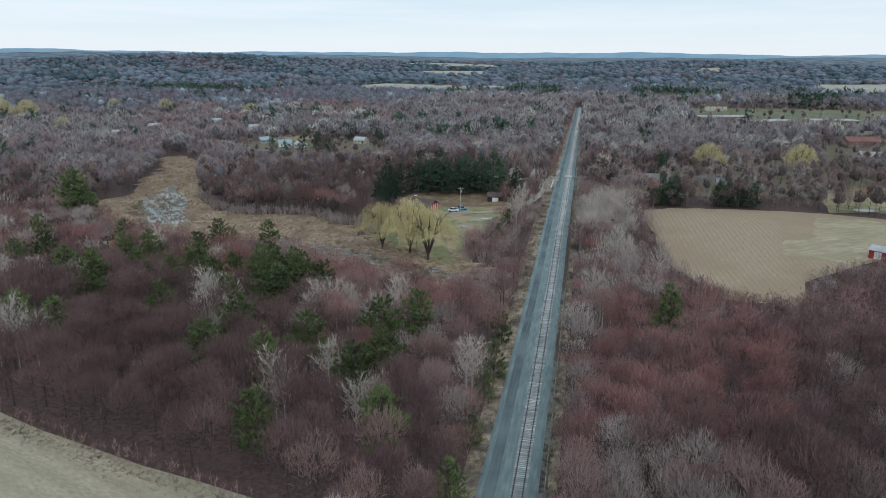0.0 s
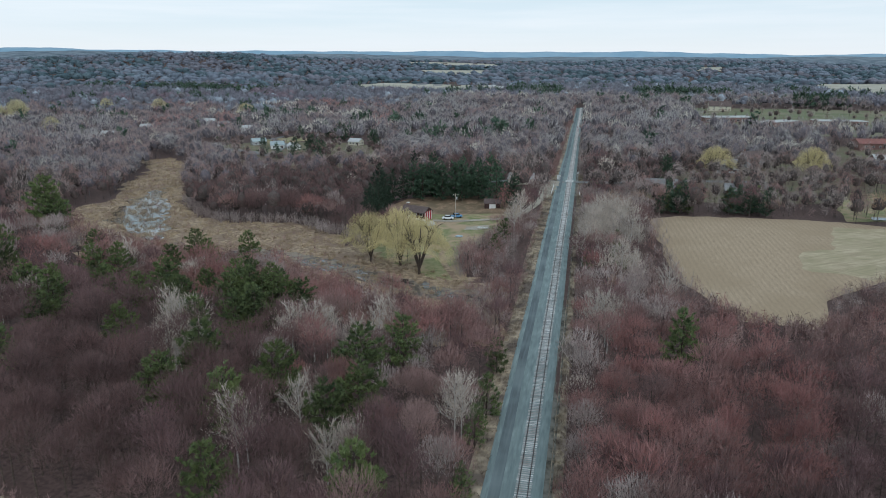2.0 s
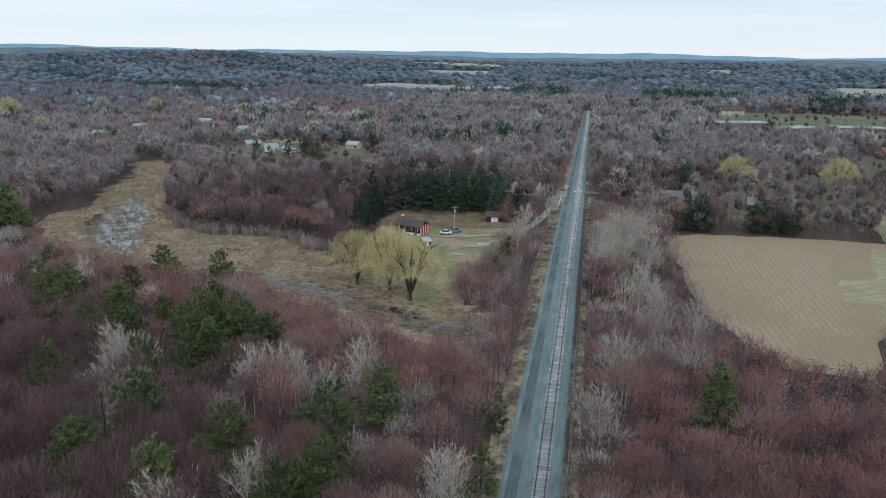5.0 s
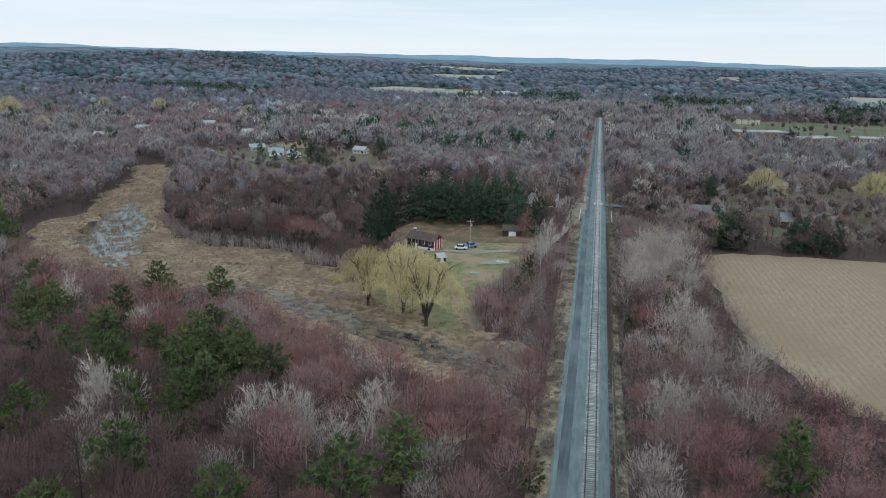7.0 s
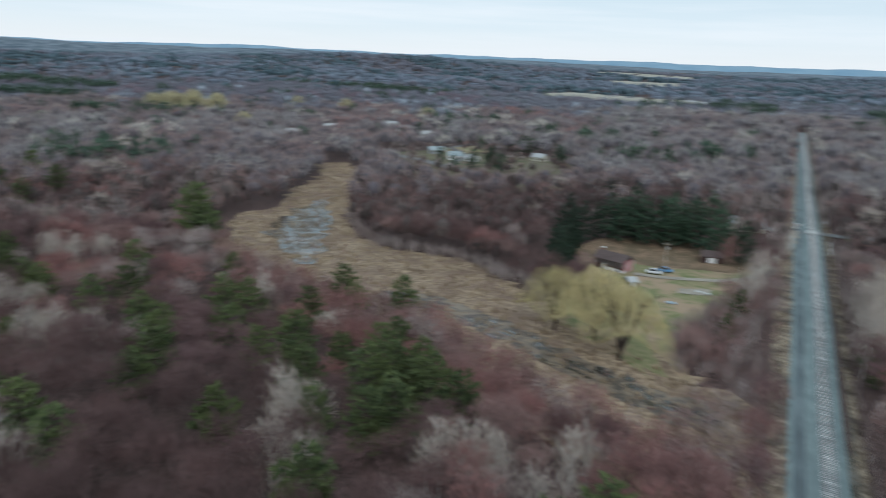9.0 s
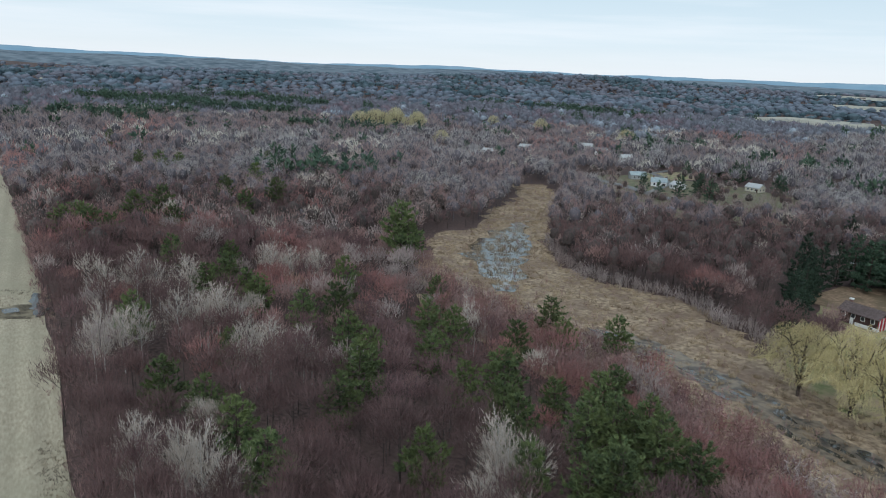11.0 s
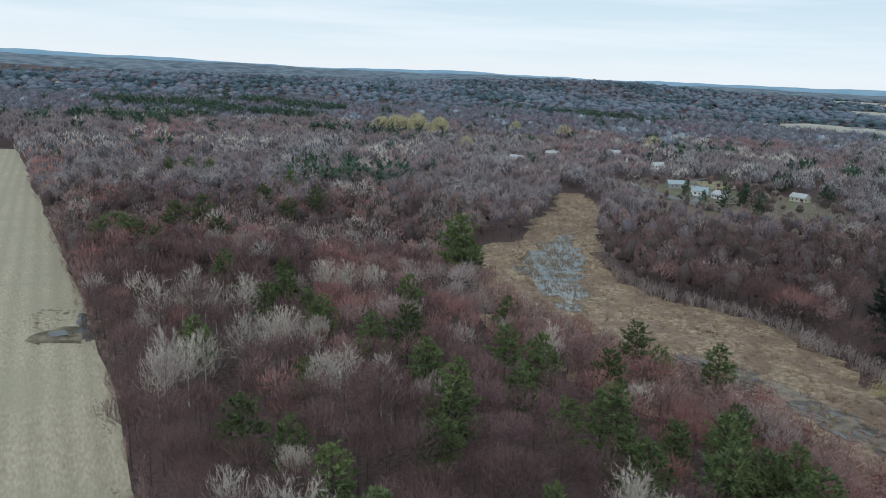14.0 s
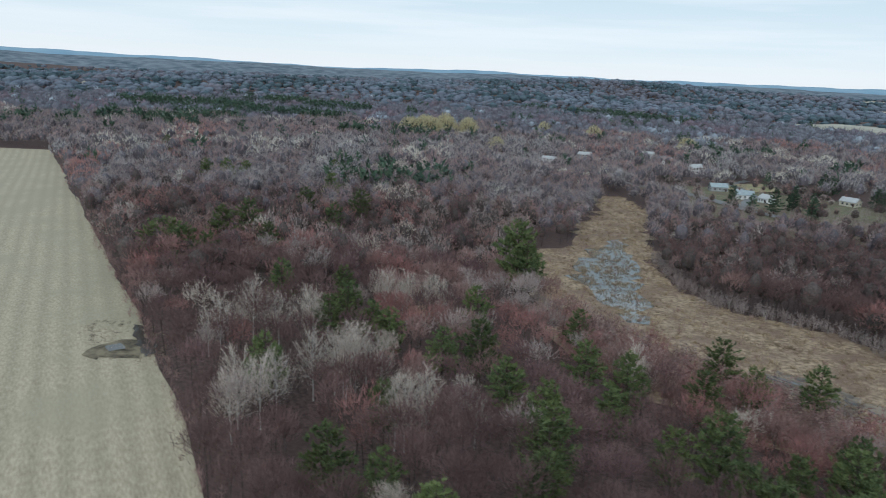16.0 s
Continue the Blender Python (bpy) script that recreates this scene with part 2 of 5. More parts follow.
def inside(px, py, poly):
    """Which of the places lie in the polygon."""
    px, py = np.asarray(px, float), np.asarray(py, float)
    res = np.zeros(px.shape, bool)
    n = len(poly)
    for i in range(n):
        x1, y1 = poly[i]
        x2, y2 = poly[(i + 1) % n]
        if y1 == y2:
            continue
        res ^= ((y1 > py) != (y2 > py)) & (px < (x2 - x1) * (py - y1) / (y2 - y1) + x1)
    return res


# plan of the open places
FIELD_L = ((30, -150), (30, -40), (-8, 20), (-9, 70), (-20, 100), (-37, 108), (-58, 112), (-92, 121), (-139, 134), (-163, 143), (-193, 151.5),
           (-238, 165), (-317, 188), (-390, 208), (-495, 240), (-600, 268), (-640, 230), (-640, 90), (-600, -150))
FIELD_R = ((31, 309), (33, 256), (35.5, 236), (41, 217), (46, 207), (61, 204), (66, 212), (69, 225), (83, 237), (99, 247), (118, 264), (128, 300), (98, 310), (63, 310))
MARSH = ((-281, 458), (-252, 424), (-240, 384), (-223, 357), (-213, 335), (-218, 315), (-200, 285), (-180, 264), (-158, 245), (-149, 233), (-129, 226), (-112, 223), (-93, 219),
         (-76, 213), (-57, 201), (-41, 194), (-27, 190), (-12, 186), (-11, 226), (-23, 230), (-36, 239), (-52, 250), (-60, 260), (-73, 270), (-99, 289), (-132, 297),
         (-157, 314), (-171, 329), (-182, 346), (-215, 400), (-236, 446), (-269, 474))
WATER = ((-206, 379), (-199, 357), (-187, 337), (-173, 310), (-152, 287), (-143, 266), (-155, 270), (-167, 279), (-186, 295), (-199, 318), (-206, 340), (-209, 360))
CREEK = ((-110, 253), (-90, 249), (-72, 241.5), (-54, 232), (-44, 227), (-39, 222), (-28, 219), (-16, 216), (-16, 214), (-28, 215.5), (-40, 218.5),
         (-46, 223.5), (-56, 228), (-74, 237), (-92, 245), (-110, 248))
YARD = ((-74, 326), (-68, 338), (-37, 337), (-18, 322), (-15, 306), (-25, 273), (-31, 257), (-29, 247), (-24, 232), (-30, 231), (-40, 240), (-47, 252), (-55, 268),
        (-62, 290))
HOUSES_CLEAR = ((-290, 520), (-262, 560), (-240, 575), (-205, 565), (-175, 568), (-135, 550), (-128, 500), (-112, 462), (-126, 442), (-150, 430), (-183, 426), (-214, 446), (-236, 476), (-262, 500))
CAMPUS = ((96, 640), (104, 800), (120, 880), (250, 900), (380, 880), (360, 640), (200, 600))
CROFTS = ((30, 350), (34, 380), (60, 440), (110, 470), (150, 440), (140, 372), (100, 345), (60, 338))
RED_BARNS = ((140, 440), (150, 540), (240, 545), (235, 430), (170, 425))
LAWN_R = ((100, 312), (128, 318), (128, 262), (118, 262), (150, 250), (190, 330), (170, 380), (120, 375), (106, 340))
SCRUB = ((24, 200), (36, 214), (46, 206), (62, 201), (80, 219), (120, 260), (160, 262), (165, 215), (110, 186), (70, 170), (36, 174))
SCRUB_EDGE = ((30, 186), (44, 222), (67, 228), (84, 246), (122, 276), (146, 268), (140, 240), (90, 196), (60, 178))
GROVE = ((-82, 276), (-64, 276), (-64, 330), (-20, 322), (-17, 335), (-36, 356), (-84, 354))
LAWN_NW = ((-260, 600), (-244, 636), (-210, 577), (-232, 546))
BACK_STRIP = ((29, 311), (30, 348), (60, 337), (100, 344), (128, 320), (98, 312), (63, 312))
SCRUB_STRIP = ((24, 198), (24, 238), (27, 262), (30, 309), (37, 309), (40, 238), (48, 212), (40, 198))
BRUSHY = ((-32, 256), (-26, 244), (-22, 230), (-10, 227), (-10, 303), (-15, 303), (-24, 273))
FAR_FIELD_A = ((-479, 1436), (-451, 1355), (-284, 1252), (-128, 1208), (-147, 1417), (-297, 1497), (-430, 1551))
FAR_FIELD_B = ((455, 1632), (536, 1641), (740, 1720), (560, 1180), (378, 1176), (361, 1254))
FAR_FIELD_C = ((-660, 2600), (-655, 2800), (-350, 2800), (-330, 2560))
FAR_FIELD_D = ((341, 2500), (411, 2520), (357, 2191), (293, 2151))
FAR_FIELD_E = ((-536, 2294), (-331, 2356), (-290, 2075), (-457, 2034))
OPEN = (FIELD_L, FIELD_R, MARSH, YARD, HOUSES_CLEAR, CAMPUS, CROFTS, RED_BARNS, LAWN_R, SCRUB, SCRUB_EDGE, SCRUB_STRIP, BACK_STRIP, GROVE, LAWN_NW, BRUSHY, FAR_FIELD_A, FAR_FIELD_B, FAR_FIELD_C, FAR_FIELD_D, FAR_FIELD_E)


def track_x(y):
    return 2.0 - 0.0056 * np.asarray(y, float)


def is_open(x, y):
    near = np.interp(y, [0, 400, 560, 850], [1.0, 1.0, .8, .7])
    off = np.asarray(x) - track_x(y)
    res = (off > -10.0 * near) & (off < 6.4 * near) & (np.asarray(y) < 860)
    res |= (np.abs(np.asarray(y) - 384 - 0.05 * np.asarray(x)) < 5) & (np.asarray(x) < 60) & (np.asarray(x) > -70)
    for poly in OPEN:
        res = res | inside(x, y, poly)
    return res


# ---------------------------------------------------------------- mesh helpers
def mesh_of(name, verts, tris, mats, index=None, smooth=False, tone=None):
    """A mesh from arrays of places and triangles, with material numbers; tone: a number from 0 to 1 for each vertex, one a tree."""
    me = bpy.data.meshes.new(name)
    verts, tris = np.asarray(verts, np.float32), np.asarray(tris, np.int32)
    me.vertices.add(len(verts))
    me.vertices.foreach_set("co", verts.ravel())
    me.loops.add(tris.size)
    me.loops.foreach_set("vertex_index", tris.ravel())
    me.polygons.add(len(tris))
    me.polygons.foreach_set("loop_start", np.arange(0, tris.size, 3, dtype=np.int32))
    for m in mats:
        me.materials.append(m)
    if index is not None:
        me.polygons.foreach_set("material_index", np.asarray(index, np.int32))
    if smooth:
        me.polygons.foreach_set("use_smooth", np.ones(len(tris), bool))
    me.update(calc_edges=True)
    me.validate()
    if tone is not None:
        me.attributes.new("tone", "FLOAT", "POINT").data.foreach_set("value", np.asarray(tone, np.float32))
    return me


def part(name, bm, material, parent, label=""):
    """One mesh object under a thing or a part."""
    me = bpy.data.meshes.new(name)
    bm.to_mesh(me)
    bm.free()
    me.materials.append(material)
    ob = new(name, me)
    ob.parent = parent
    return tagged(ob, label)


def box(sx, sy, sz, x=0, y=0, z=0, bevel=0.0, rz=0.0):
    """A bmesh box of that size whose base stands at x, y, z."""
    bm = bmesh.new()
    bmesh.ops.create_cube(bm, size=1.0)
    bmesh.ops.scale(bm, vec=(sx, sy, sz), verts=bm.verts)
    if bevel:
        bmesh.ops.bevel(bm, geom=list(bm.edges), offset=bevel, segments=1, affect="EDGES")
    bmesh.ops.transform(bm, matrix=pose(x, y, z + sz / 2, 0, 0, rz), verts=bm.verts)
    return bm


def tube(pts, radii, sides):
    """A tapered tube along places; gives vertices and triangles."""
    pts = np.asarray(pts, float)
    d = np.gradient(pts, axis=0)
    d /= np.linalg.norm(d, axis=1)[:, None] + 1e-9
    ref = np.where(np.abs(d[:, 2:3]) > 0.9, [[1.0, 0, 0]], [[0, 0, 1.0]])
    u = np.cross(d, ref)
    u /= np.linalg.norm(u, axis=1)[:, None] + 1e-9
    v = np.cross(d, u)
    a = np.arange(sides) * 2 * np.pi / sides
    ring = pts[:, None] + np.asarray(radii)[:, None, None] * (np.cos(a)[None, :, None] * u[:, None] + np.sin(a)[None, :, None] * v[:, None])
    n = len(pts)
    tris = []
    for i in range(n - 1):
        for j in range(sides):
            p, q = i * sides + j, i * sides + (j + 1) % sides
            tris += [(p, q, q + sides), (p, q + sides, p + sides)]
    return ring.reshape(-1, 3), np.array(tris)


def join(pieces):
    """Joins lists of (vertices, triangles)."""
    vs, ts, n = [], [], 0
    for v, t in pieces:
        vs.append(v)
        ts.append(np.asarray(t) + n)
        n += len(v)
    return np.concatenate(vs), np.concatenate(ts)


def blades(rng, base, way, length, width, face=None):
    """One slim triangle for each base place; face: the way that its flat side looks, as far as it can."""
    n = len(base)
    if face is None:
        face = rng.normal(size=(n, 3))
    side = np.cross(way, face)
    side /= np.linalg.norm(side, axis=1)[:, None] + 1e-9
    w = (width * rng.uniform(0.6, 1.3, n))[:, None] / 2
    v = np.empty((n, 3, 3))
    v[:, 0], v[:, 1], v[:, 2] = base - side * w, base + side * w, base + way * np.asarray(length)[:, None]
    return v.reshape(-1, 3), np.arange(3 * n).reshape(-1, 3)


def unit(v):
    return v / (np.linalg.norm(v, axis=-1, keepdims=True) + 1e-9)


# ---------------------------------------------------------------- trees
def bare_tree(rng, tall, crown, spread, limbs, subs, twigs, twig_len, twig_w, up=0.55, lean=0.03, fork=1, sides=5, full=0.65, fan=None, stray=.22, dome=.3):
    """Trunk with limbs, and a crown of fine twigs. crown: where it begins, as a part of the height; full: how many of the twigs fill
    the crown's rounded mass, the others sit along the limbs; dome: how far the twigs lie along the rounded mass."""
    wood, segs = [], []
    top_r = tall * 0.009 + 0.03
    knots = 6 if sides > 4 else 3
    for f in range(fork):
        off = rng.normal(size=2) * (0.07 if fork > 1 else lean) * tall
        hs = np.linspace(0, 1, knots)
        trunk = np.stack([off[0] * hs ** 1.5 + rng.normal(0, .008, knots) * tall * hs, off[1] * hs ** 1.5 + rng.normal(0, .008, knots) * tall * hs,
                          hs * tall * 0.93 * (rng.uniform(.85, 1) if f else 1)], 1)
        wood.append(tube(trunk, np.linspace(top_r, 0.02, knots), sides))
        segs.append((trunk[-2], trunk[-1]))
        count = max(2, limbs // fork)
        for i in range(count):
            u = (i + rng.uniform(0, 0.9)) / count
            hh = crown + (0.85 - crown) * u
            p0 = np.array([np.interp(hh, hs * .93, trunk[:, k]) for k in range(3)])
            az = i * 2.4 + rng.uniform(-.5, .5)
            ln = spread * (1.1 - 0.5 * u) * rng.uniform(0.75, 1.15)
            out = np.array([math.cos(az), math.sin(az), up + 0.5 * u + rng.uniform(-.15, .2)])
            out /= np.linalg.norm(out)
            p1 = p0 + out * ln * .5
            p2 = p1 + unit(out + np.array([0, 0, .55]) + rng.normal(0, .15, 3)) * ln * .55
            r = top_r * (0.45 - 0.25 * u)
            wood.append(tube([p0, p1, p2], [r, r * .6, .02], 3))
            segs += [(p0 + (p1 - p0) * .5, p1), (p1, p2)]
            for s in range(subs):
                k = rng.uniform(.25, .95)
                b = p0 + (p1 - p0) * k * 2 if k < .5 else p1 + (p2 - p1) * (k * 2 - 1)
                e = b + unit(out + rng.normal(0, .6, 3) + np.array([0, 0, .35])) * ln * rng.uniform(.3, .5)
                wood.append(tube([b, e], [r * .35 + .012, .012], 3))
                segs.append((b, e))
    many = int(twigs * full)
    few = twigs - many
    a, b = np.array([s[0] for s in segs]), np.array([s[1] for s in segs])
    pick = rng.integers(0, len(segs), few)
    k = rng.uniform(0.1, 1.0, (few, 1))
    base = a[pick] + (b[pick] - a[pick]) * k
    way = unit(unit(b[pick] - a[pick]) + rng.normal(0, .5, (few, 3)) + np.array([0, 0, up * .6]))
    ball = unit(rng.normal(size=(many, 3))) * rng.uniform(0, 1, (many, 1)) ** .42
    az = np.arctan2(ball[:, 1], ball[:, 0])
    ph = rng.uniform(0, 6.28, 4)
    lobe = 1 + .17 * np.sin(3 * az + ph[0]) + .12 * np.sin(5 * az + ph[1] + 3 * ball[:, 2]) + .10 * np.sin(9 * ball[:, 2] + ph[2])
    c0 = tall * (crown * .9 + 1) / 2
    p = ball * np.array([spread, spread, tall * (1.02 - crown * .9) / 2]) * lobe[:, None] + np.array([0, 0, c0])
    anchor = np.array([0, 0, tall * (crown * .6 if fan is None else fan)])
    half = np.array([spread, spread, tall * (1.02 - crown * .9) / 2])
    out = unit((p - np.array([0, 0, c0 - half[2] * .25])) / half ** 2)
    rise = np.array([0, 0, 1.0]) - out[:, 2:3] * out
    w2 = unit((1 - dome) * unit(p - anchor) + dome * (rise + rng.normal(0, .45, (many, 3))) + rng.normal(0, stray, (many, 3)))
    ln2 = twig_len * rng.uniform(.5, 1.3, many)
    lens = np.concatenate([twig_len * rng.uniform(.5, 1.2, few), ln2])
    base, way = np.concatenate([base, p - w2 * ln2[:, None] * .6]), np.concatenate([way, w2])
    face = np.concatenate([rng.normal(size=(few, 3)), out + rng.normal(0, .3, (many, 3))])
    return join(wood), blades(rng, base, way, lens, np.full(twigs, twig_w), face)


def puff(r, tall, low, reach, rings, sides, sprays, length, wide, inner=.85, lumps=9, rise=.9):
    """The rounded mass of a bare crown: one lumpy opaque dome in place of its close-set inner boughs, and the sprays of
    twigs that stand out of it.
    """
    at = unit(r.normal(size=(lumps, 3)) + np.array([0, 0, .7]))
    up = r.uniform(.12, .30, lumps)
    mid, half = tall * (low + 1) / 2, tall * (1 - low) / 2

    def place(d, k):
        f = .80 + np.sum(up * np.exp((d @ at.T - 1) / .10), 1)
        return d * f[:, None] * np.array([reach, reach, half]) * k + np.array([0, 0, mid])

    ph = np.linspace(-.75, 1.38, rings)
    az = np.arange(sides) * 2 * np.pi / sides
    p, q = np.meshgrid(ph, az, indexing="ij")
    q = q + np.arange(rings)[:, None] * .5
    d = np.stack([np.cos(p) * np.cos(q), np.cos(p) * np.sin(q), np.sin(p)], -1).reshape(-1, 3)
    v = place(d, inner)
    tris = []
    for i in range(rings - 1):
        for j in range(sides):
            a, b = i * sides + j, i * sides + (j + 1) % sides
            tris += [(a, b, b + sides), (a, b + sides, a + sides)]
    o = (rings - 1) * sides
    tris += [(o, o + j, o + j + 1) for j in range(1, sides - 1)]
    out = (v, np.array(tris))
    d = r.normal(size=(sprays, 3))
    d[:, 2] = np.where(d[:, 2] < -.35, -d[:, 2], d[:, 2])
    d = unit(d)
    way = unit(d * .55 + np.array([0, 0, rise]) + r.normal(0, .38, (sprays, 3)))
    base = place(d, (inner * .85 + (1.0 - inner * .85) * r.uniform(0, 1, sprays) ** .8)[:, None]) - way * length * .35
    return out, blades(r, base, way, length * r.uniform(.5, 1.25, sprays), np.full(sprays, wide), d * .8 + np.array([0, 0, .25]) + r.normal(0, .5, (sprays, 3)))


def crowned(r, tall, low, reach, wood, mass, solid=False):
    """A bare tree with limbs (wood: limbs, subs, twigs, their length and width, sides) under a rounded mass of twigs;
    solid: with the inner dome, joined to the wood so that its dark colour stands for shade inside the crown.
    """
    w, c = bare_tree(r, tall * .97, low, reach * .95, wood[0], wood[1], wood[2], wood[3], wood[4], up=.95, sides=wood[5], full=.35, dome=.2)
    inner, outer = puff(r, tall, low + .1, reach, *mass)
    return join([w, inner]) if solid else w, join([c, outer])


def evergreen(rng, tall, reach, tufts, needles, nlen, nwid, bare=0.15, power=0.7, waist=0.25):
    """A trunk with whorls of boughs that carry tufts of needles. waist: height of the widest place, as a part of the crown."""
    wood = [tube([(0, 0, 0), (0.008 * tall, 0, tall * .5), (0, 0, tall * .97)], [tall * .013 + .05, tall * .009 + .03, .03], 5)]
    levels = 10
    many = levels * 6
    lu = (np.repeat(np.arange(levels), 6) + rng.uniform(.05, .75, many)) / levels
    laz = np.tile(np.arange(6), levels) * 1.047 + np.repeat(np.arange(levels), 6) * 2.1 + rng.uniform(-.35, .35, many)
    prof = np.where(lu < waist, .62 + .38 * (lu / waist), ((1 - lu) / (1 - waist)) ** power)
    lr = reach * prof * rng.uniform(.62, 1.18, many) + .25
    weight = lr ** 1.4
    pick = rng.choice(many, tufts, p=weight / weight.sum())
    q = rng.uniform(.12, 1, tufts) ** .6
    az = laz[pick] + rng.normal(0, .17, tufts)
    r = lr[pick] * q
    z = tall * (bare + (1 - bare) * lu[pick] * .97) + r * (.05 + .45 * lu[pick]) + .5 * q * q + rng.normal(0, .12, tufts)
    c = np.stack([np.cos(az) * r, np.sin(az) * r, z], 1)
    d = np.stack([np.cos(az), np.sin(az), .5 + .9 * lu[pick]], 1)
    for k in range(0, many, 2):
        tip = np.array([math.cos(laz[k]) * lr[k], math.sin(laz[k]) * lr[k], lr[k] * .15])
        foot = np.array([0, 0, tall * (bare + (1 - bare) * lu[k] * .97)])
        wood.append(tube([foot, foot + tip * .85], [.07, .02], 3))
    c, d = np.repeat(c, needles, 0), np.repeat(unit(d), needles, 0)
    n = len(c)
    way = unit(d + rng.normal(0, .62, (n, 3)))
    c = c + rng.normal(0, .10, (n, 3))
    face = unit(d * np.array([1, 1, .3])) * .5 + np.array([0, 0, 1.0]) + rng.normal(0, .45, (n, 3))
    return join(wood), blades(rng, c - way * nlen * .15, way, nlen * rng.uniform(.7, 1.3, n), np.full(n, nwid), face)


def willow(rng, tall, reach, strands, swid):
    """A forked trunk, arching limbs and hanging shoots in a dome."""
    wood = []
    ends = []
    for i in range(7):
        az = i * 2 * math.pi / 7 + rng.uniform(-.3, .3)
        o = np.array([math.cos(az), math.sin(az), 0])
        r1 = reach * rng.uniform(.3, .55) if i else 0.8
        base, h1 = np.array([0, 0, 0.12 * tall]), tall * rng.uniform(.45, .6)
        p1, p2 = o * r1 * .45 + (0, 0, h1 * .7), o * r1 + (0, 0, h1 + tall * .2)
        wood.append(tube([base - (0, 0, .15 * tall), base, p1, p2, o * r1 * 1.35 + (0, 0, tall * .9)], [.42, .36, .27, .17, .05], 5))
        ends += [(p1, p2)]
        for s in range(7):
            b = p1 + (p2 - p1) * rng.uniform(0, 1)
            az2 = az + rng.normal(0, .9)
            e = b + np.array([math.cos(az2), math.sin(az2), rng.uniform(.5, 1.2)]) * reach * rng.uniform(.18, .4)
            wood.append(tube([b, (b + e) / 2 + (0, 0, .5), e], [.17, .10, .04], 3))
    n = strands
    az, rr = rng.uniform(0, 2 * np.pi, n), rng.uniform(0, 1, n) ** .55
    lobe = 1 + .14 * np.sin(3 * az + 1) + .1 * np.sin(7 * az + 2)
    zt = tall * (1.0 - .5 * rr ** 2.6) * (1 + .05 * np.sin(5 * az + 9 * rr)) - rng.exponential(.17 * tall, n)
    zt = np.maximum(zt, tall * (.45 + .1 * np.sin(4 * az) + .2 * (1 - rr)))
    top = np.stack([np.cos(az) * rr * reach * lobe, np.sin(az) * rr * reach * lobe, zt], 1)
    way = unit(np.stack([np.cos(az) * .3 * rr, np.sin(az) * .3 * rr, np.full(n, -1.0)], 1) + rng.normal(0, .5, (n, 3)))
    return join(wood), blades(rng, top, way, tall * rng.uniform(.035, .09, n), np.full(n, swid))


def make_templates(seed, count, build):
    return [build(np.random.default_rng(seed * 100 + i)) for i in range(count)]


def tree_thing(name, template, trunk_mat, leaf_mat, label, category, crown_name="crown"):
    """An Empty at the foot of a tree with its trunk and crown."""
    root = tagged(new(name), label, category)
    t = new("trunk", mesh_of("trunk", *template[0], [trunk_mat], smooth=True))
    c = new(crown_name, mesh_of(crown_name, *template[1], [leaf_mat], smooth=True))
    t.parent = c.parent = root
    return root


def plant(kinds, spots, group, rng, stretch=0.12):
    """Sets the given places (x, y, scale) with copies of the kinds."""
    used = set()
    for x, y, s in spots:
        k = rng.integers(0, len(kinds))
        m = pose(x, y, land1(x, y) - 0.1, 0, 0, rng.uniform(0, 360))
        if k not in used:
            used.add(k)
            ob = kinds[k]
            ob.scale = (s, s, s)
            ob.matrix_basis = m @ Matrix.Diagonal((s, s, s, 1))
        else:
            ob = copy_thing(kinds[k], m)
            ob.scale = (s * rng.uniform(1 - stretch, 1 + stretch), s * rng.uniform(1 - stretch, 1 + stretch), s)
        tagged(ob, group=group)
    for k, ob in enumerate(kinds):
        if k not in used:
            for c in list(ob.children):
                bpy.data.objects.remove(c)
            bpy.data.objects.remove(ob)


class Stuff:
    """Gathers many copies of small meshes into one."""

    def __init__(self):
        self.v, self.t, self.m, self.w, self.n = [], [], [], [], 0

    def add(self, template, xs, ys, zs, scale, turn, number):
        """template: (vertices, triangles); arrays of places, sizes and turns; number: the material's."""
        v, t = template
        k = len(xs)
        if k == 0:
            return
        c, s = np.cos(turn)[:, None], np.sin(turn)[:, None]
        scale = np.asarray(scale)
        out = np.empty((k, len(v), 3), np.float32)
        out[:, :, 0] = (c * v[None, :, 0] - s * v[None, :, 1]) * scale[:, None] + xs[:, None]
        out[:, :, 1] = (s * v[None, :, 0] + c * v[None, :, 1]) * scale[:, None] + ys[:, None]
        out[:, :, 2] = v[None, :, 2] * scale[:, None] + zs[:, None]
        tt = t[None] + (np.arange(k) * len(v))[:, None, None] + self.n
        self.v.append(out.reshape(-1, 3))
        self.t.append(tt.reshape(-1, 3))
        self.m.append(np.full(k * len(t), number, np.int32))
        self.w.append(np.repeat((np.abs(xs) * 7.31 + np.abs(ys) * 3.77) % 1.0, len(v)))
        self.n += k * len(v)

    def build(self, name, mats, label, category):
        ob = new(name, mesh_of(name, np.concatenate(self.v), np.concatenate(self.t), mats, np.concatenate(self.m), smooth=True, tone=np.concatenate(self.w)))
        return tagged(ob, label, category, kind="stuff")


# ---------------------------------------------------------------- ground
def axis(lo, hi, step, reach):
    mid = np.arange(lo, hi + .1, step)
    grow = step * np.cumsum(1.14 ** np.arange(1, 60))
    grow = grow[grow < reach]
    return np.concatenate([lo - grow[::-1], mid, hi + grow])


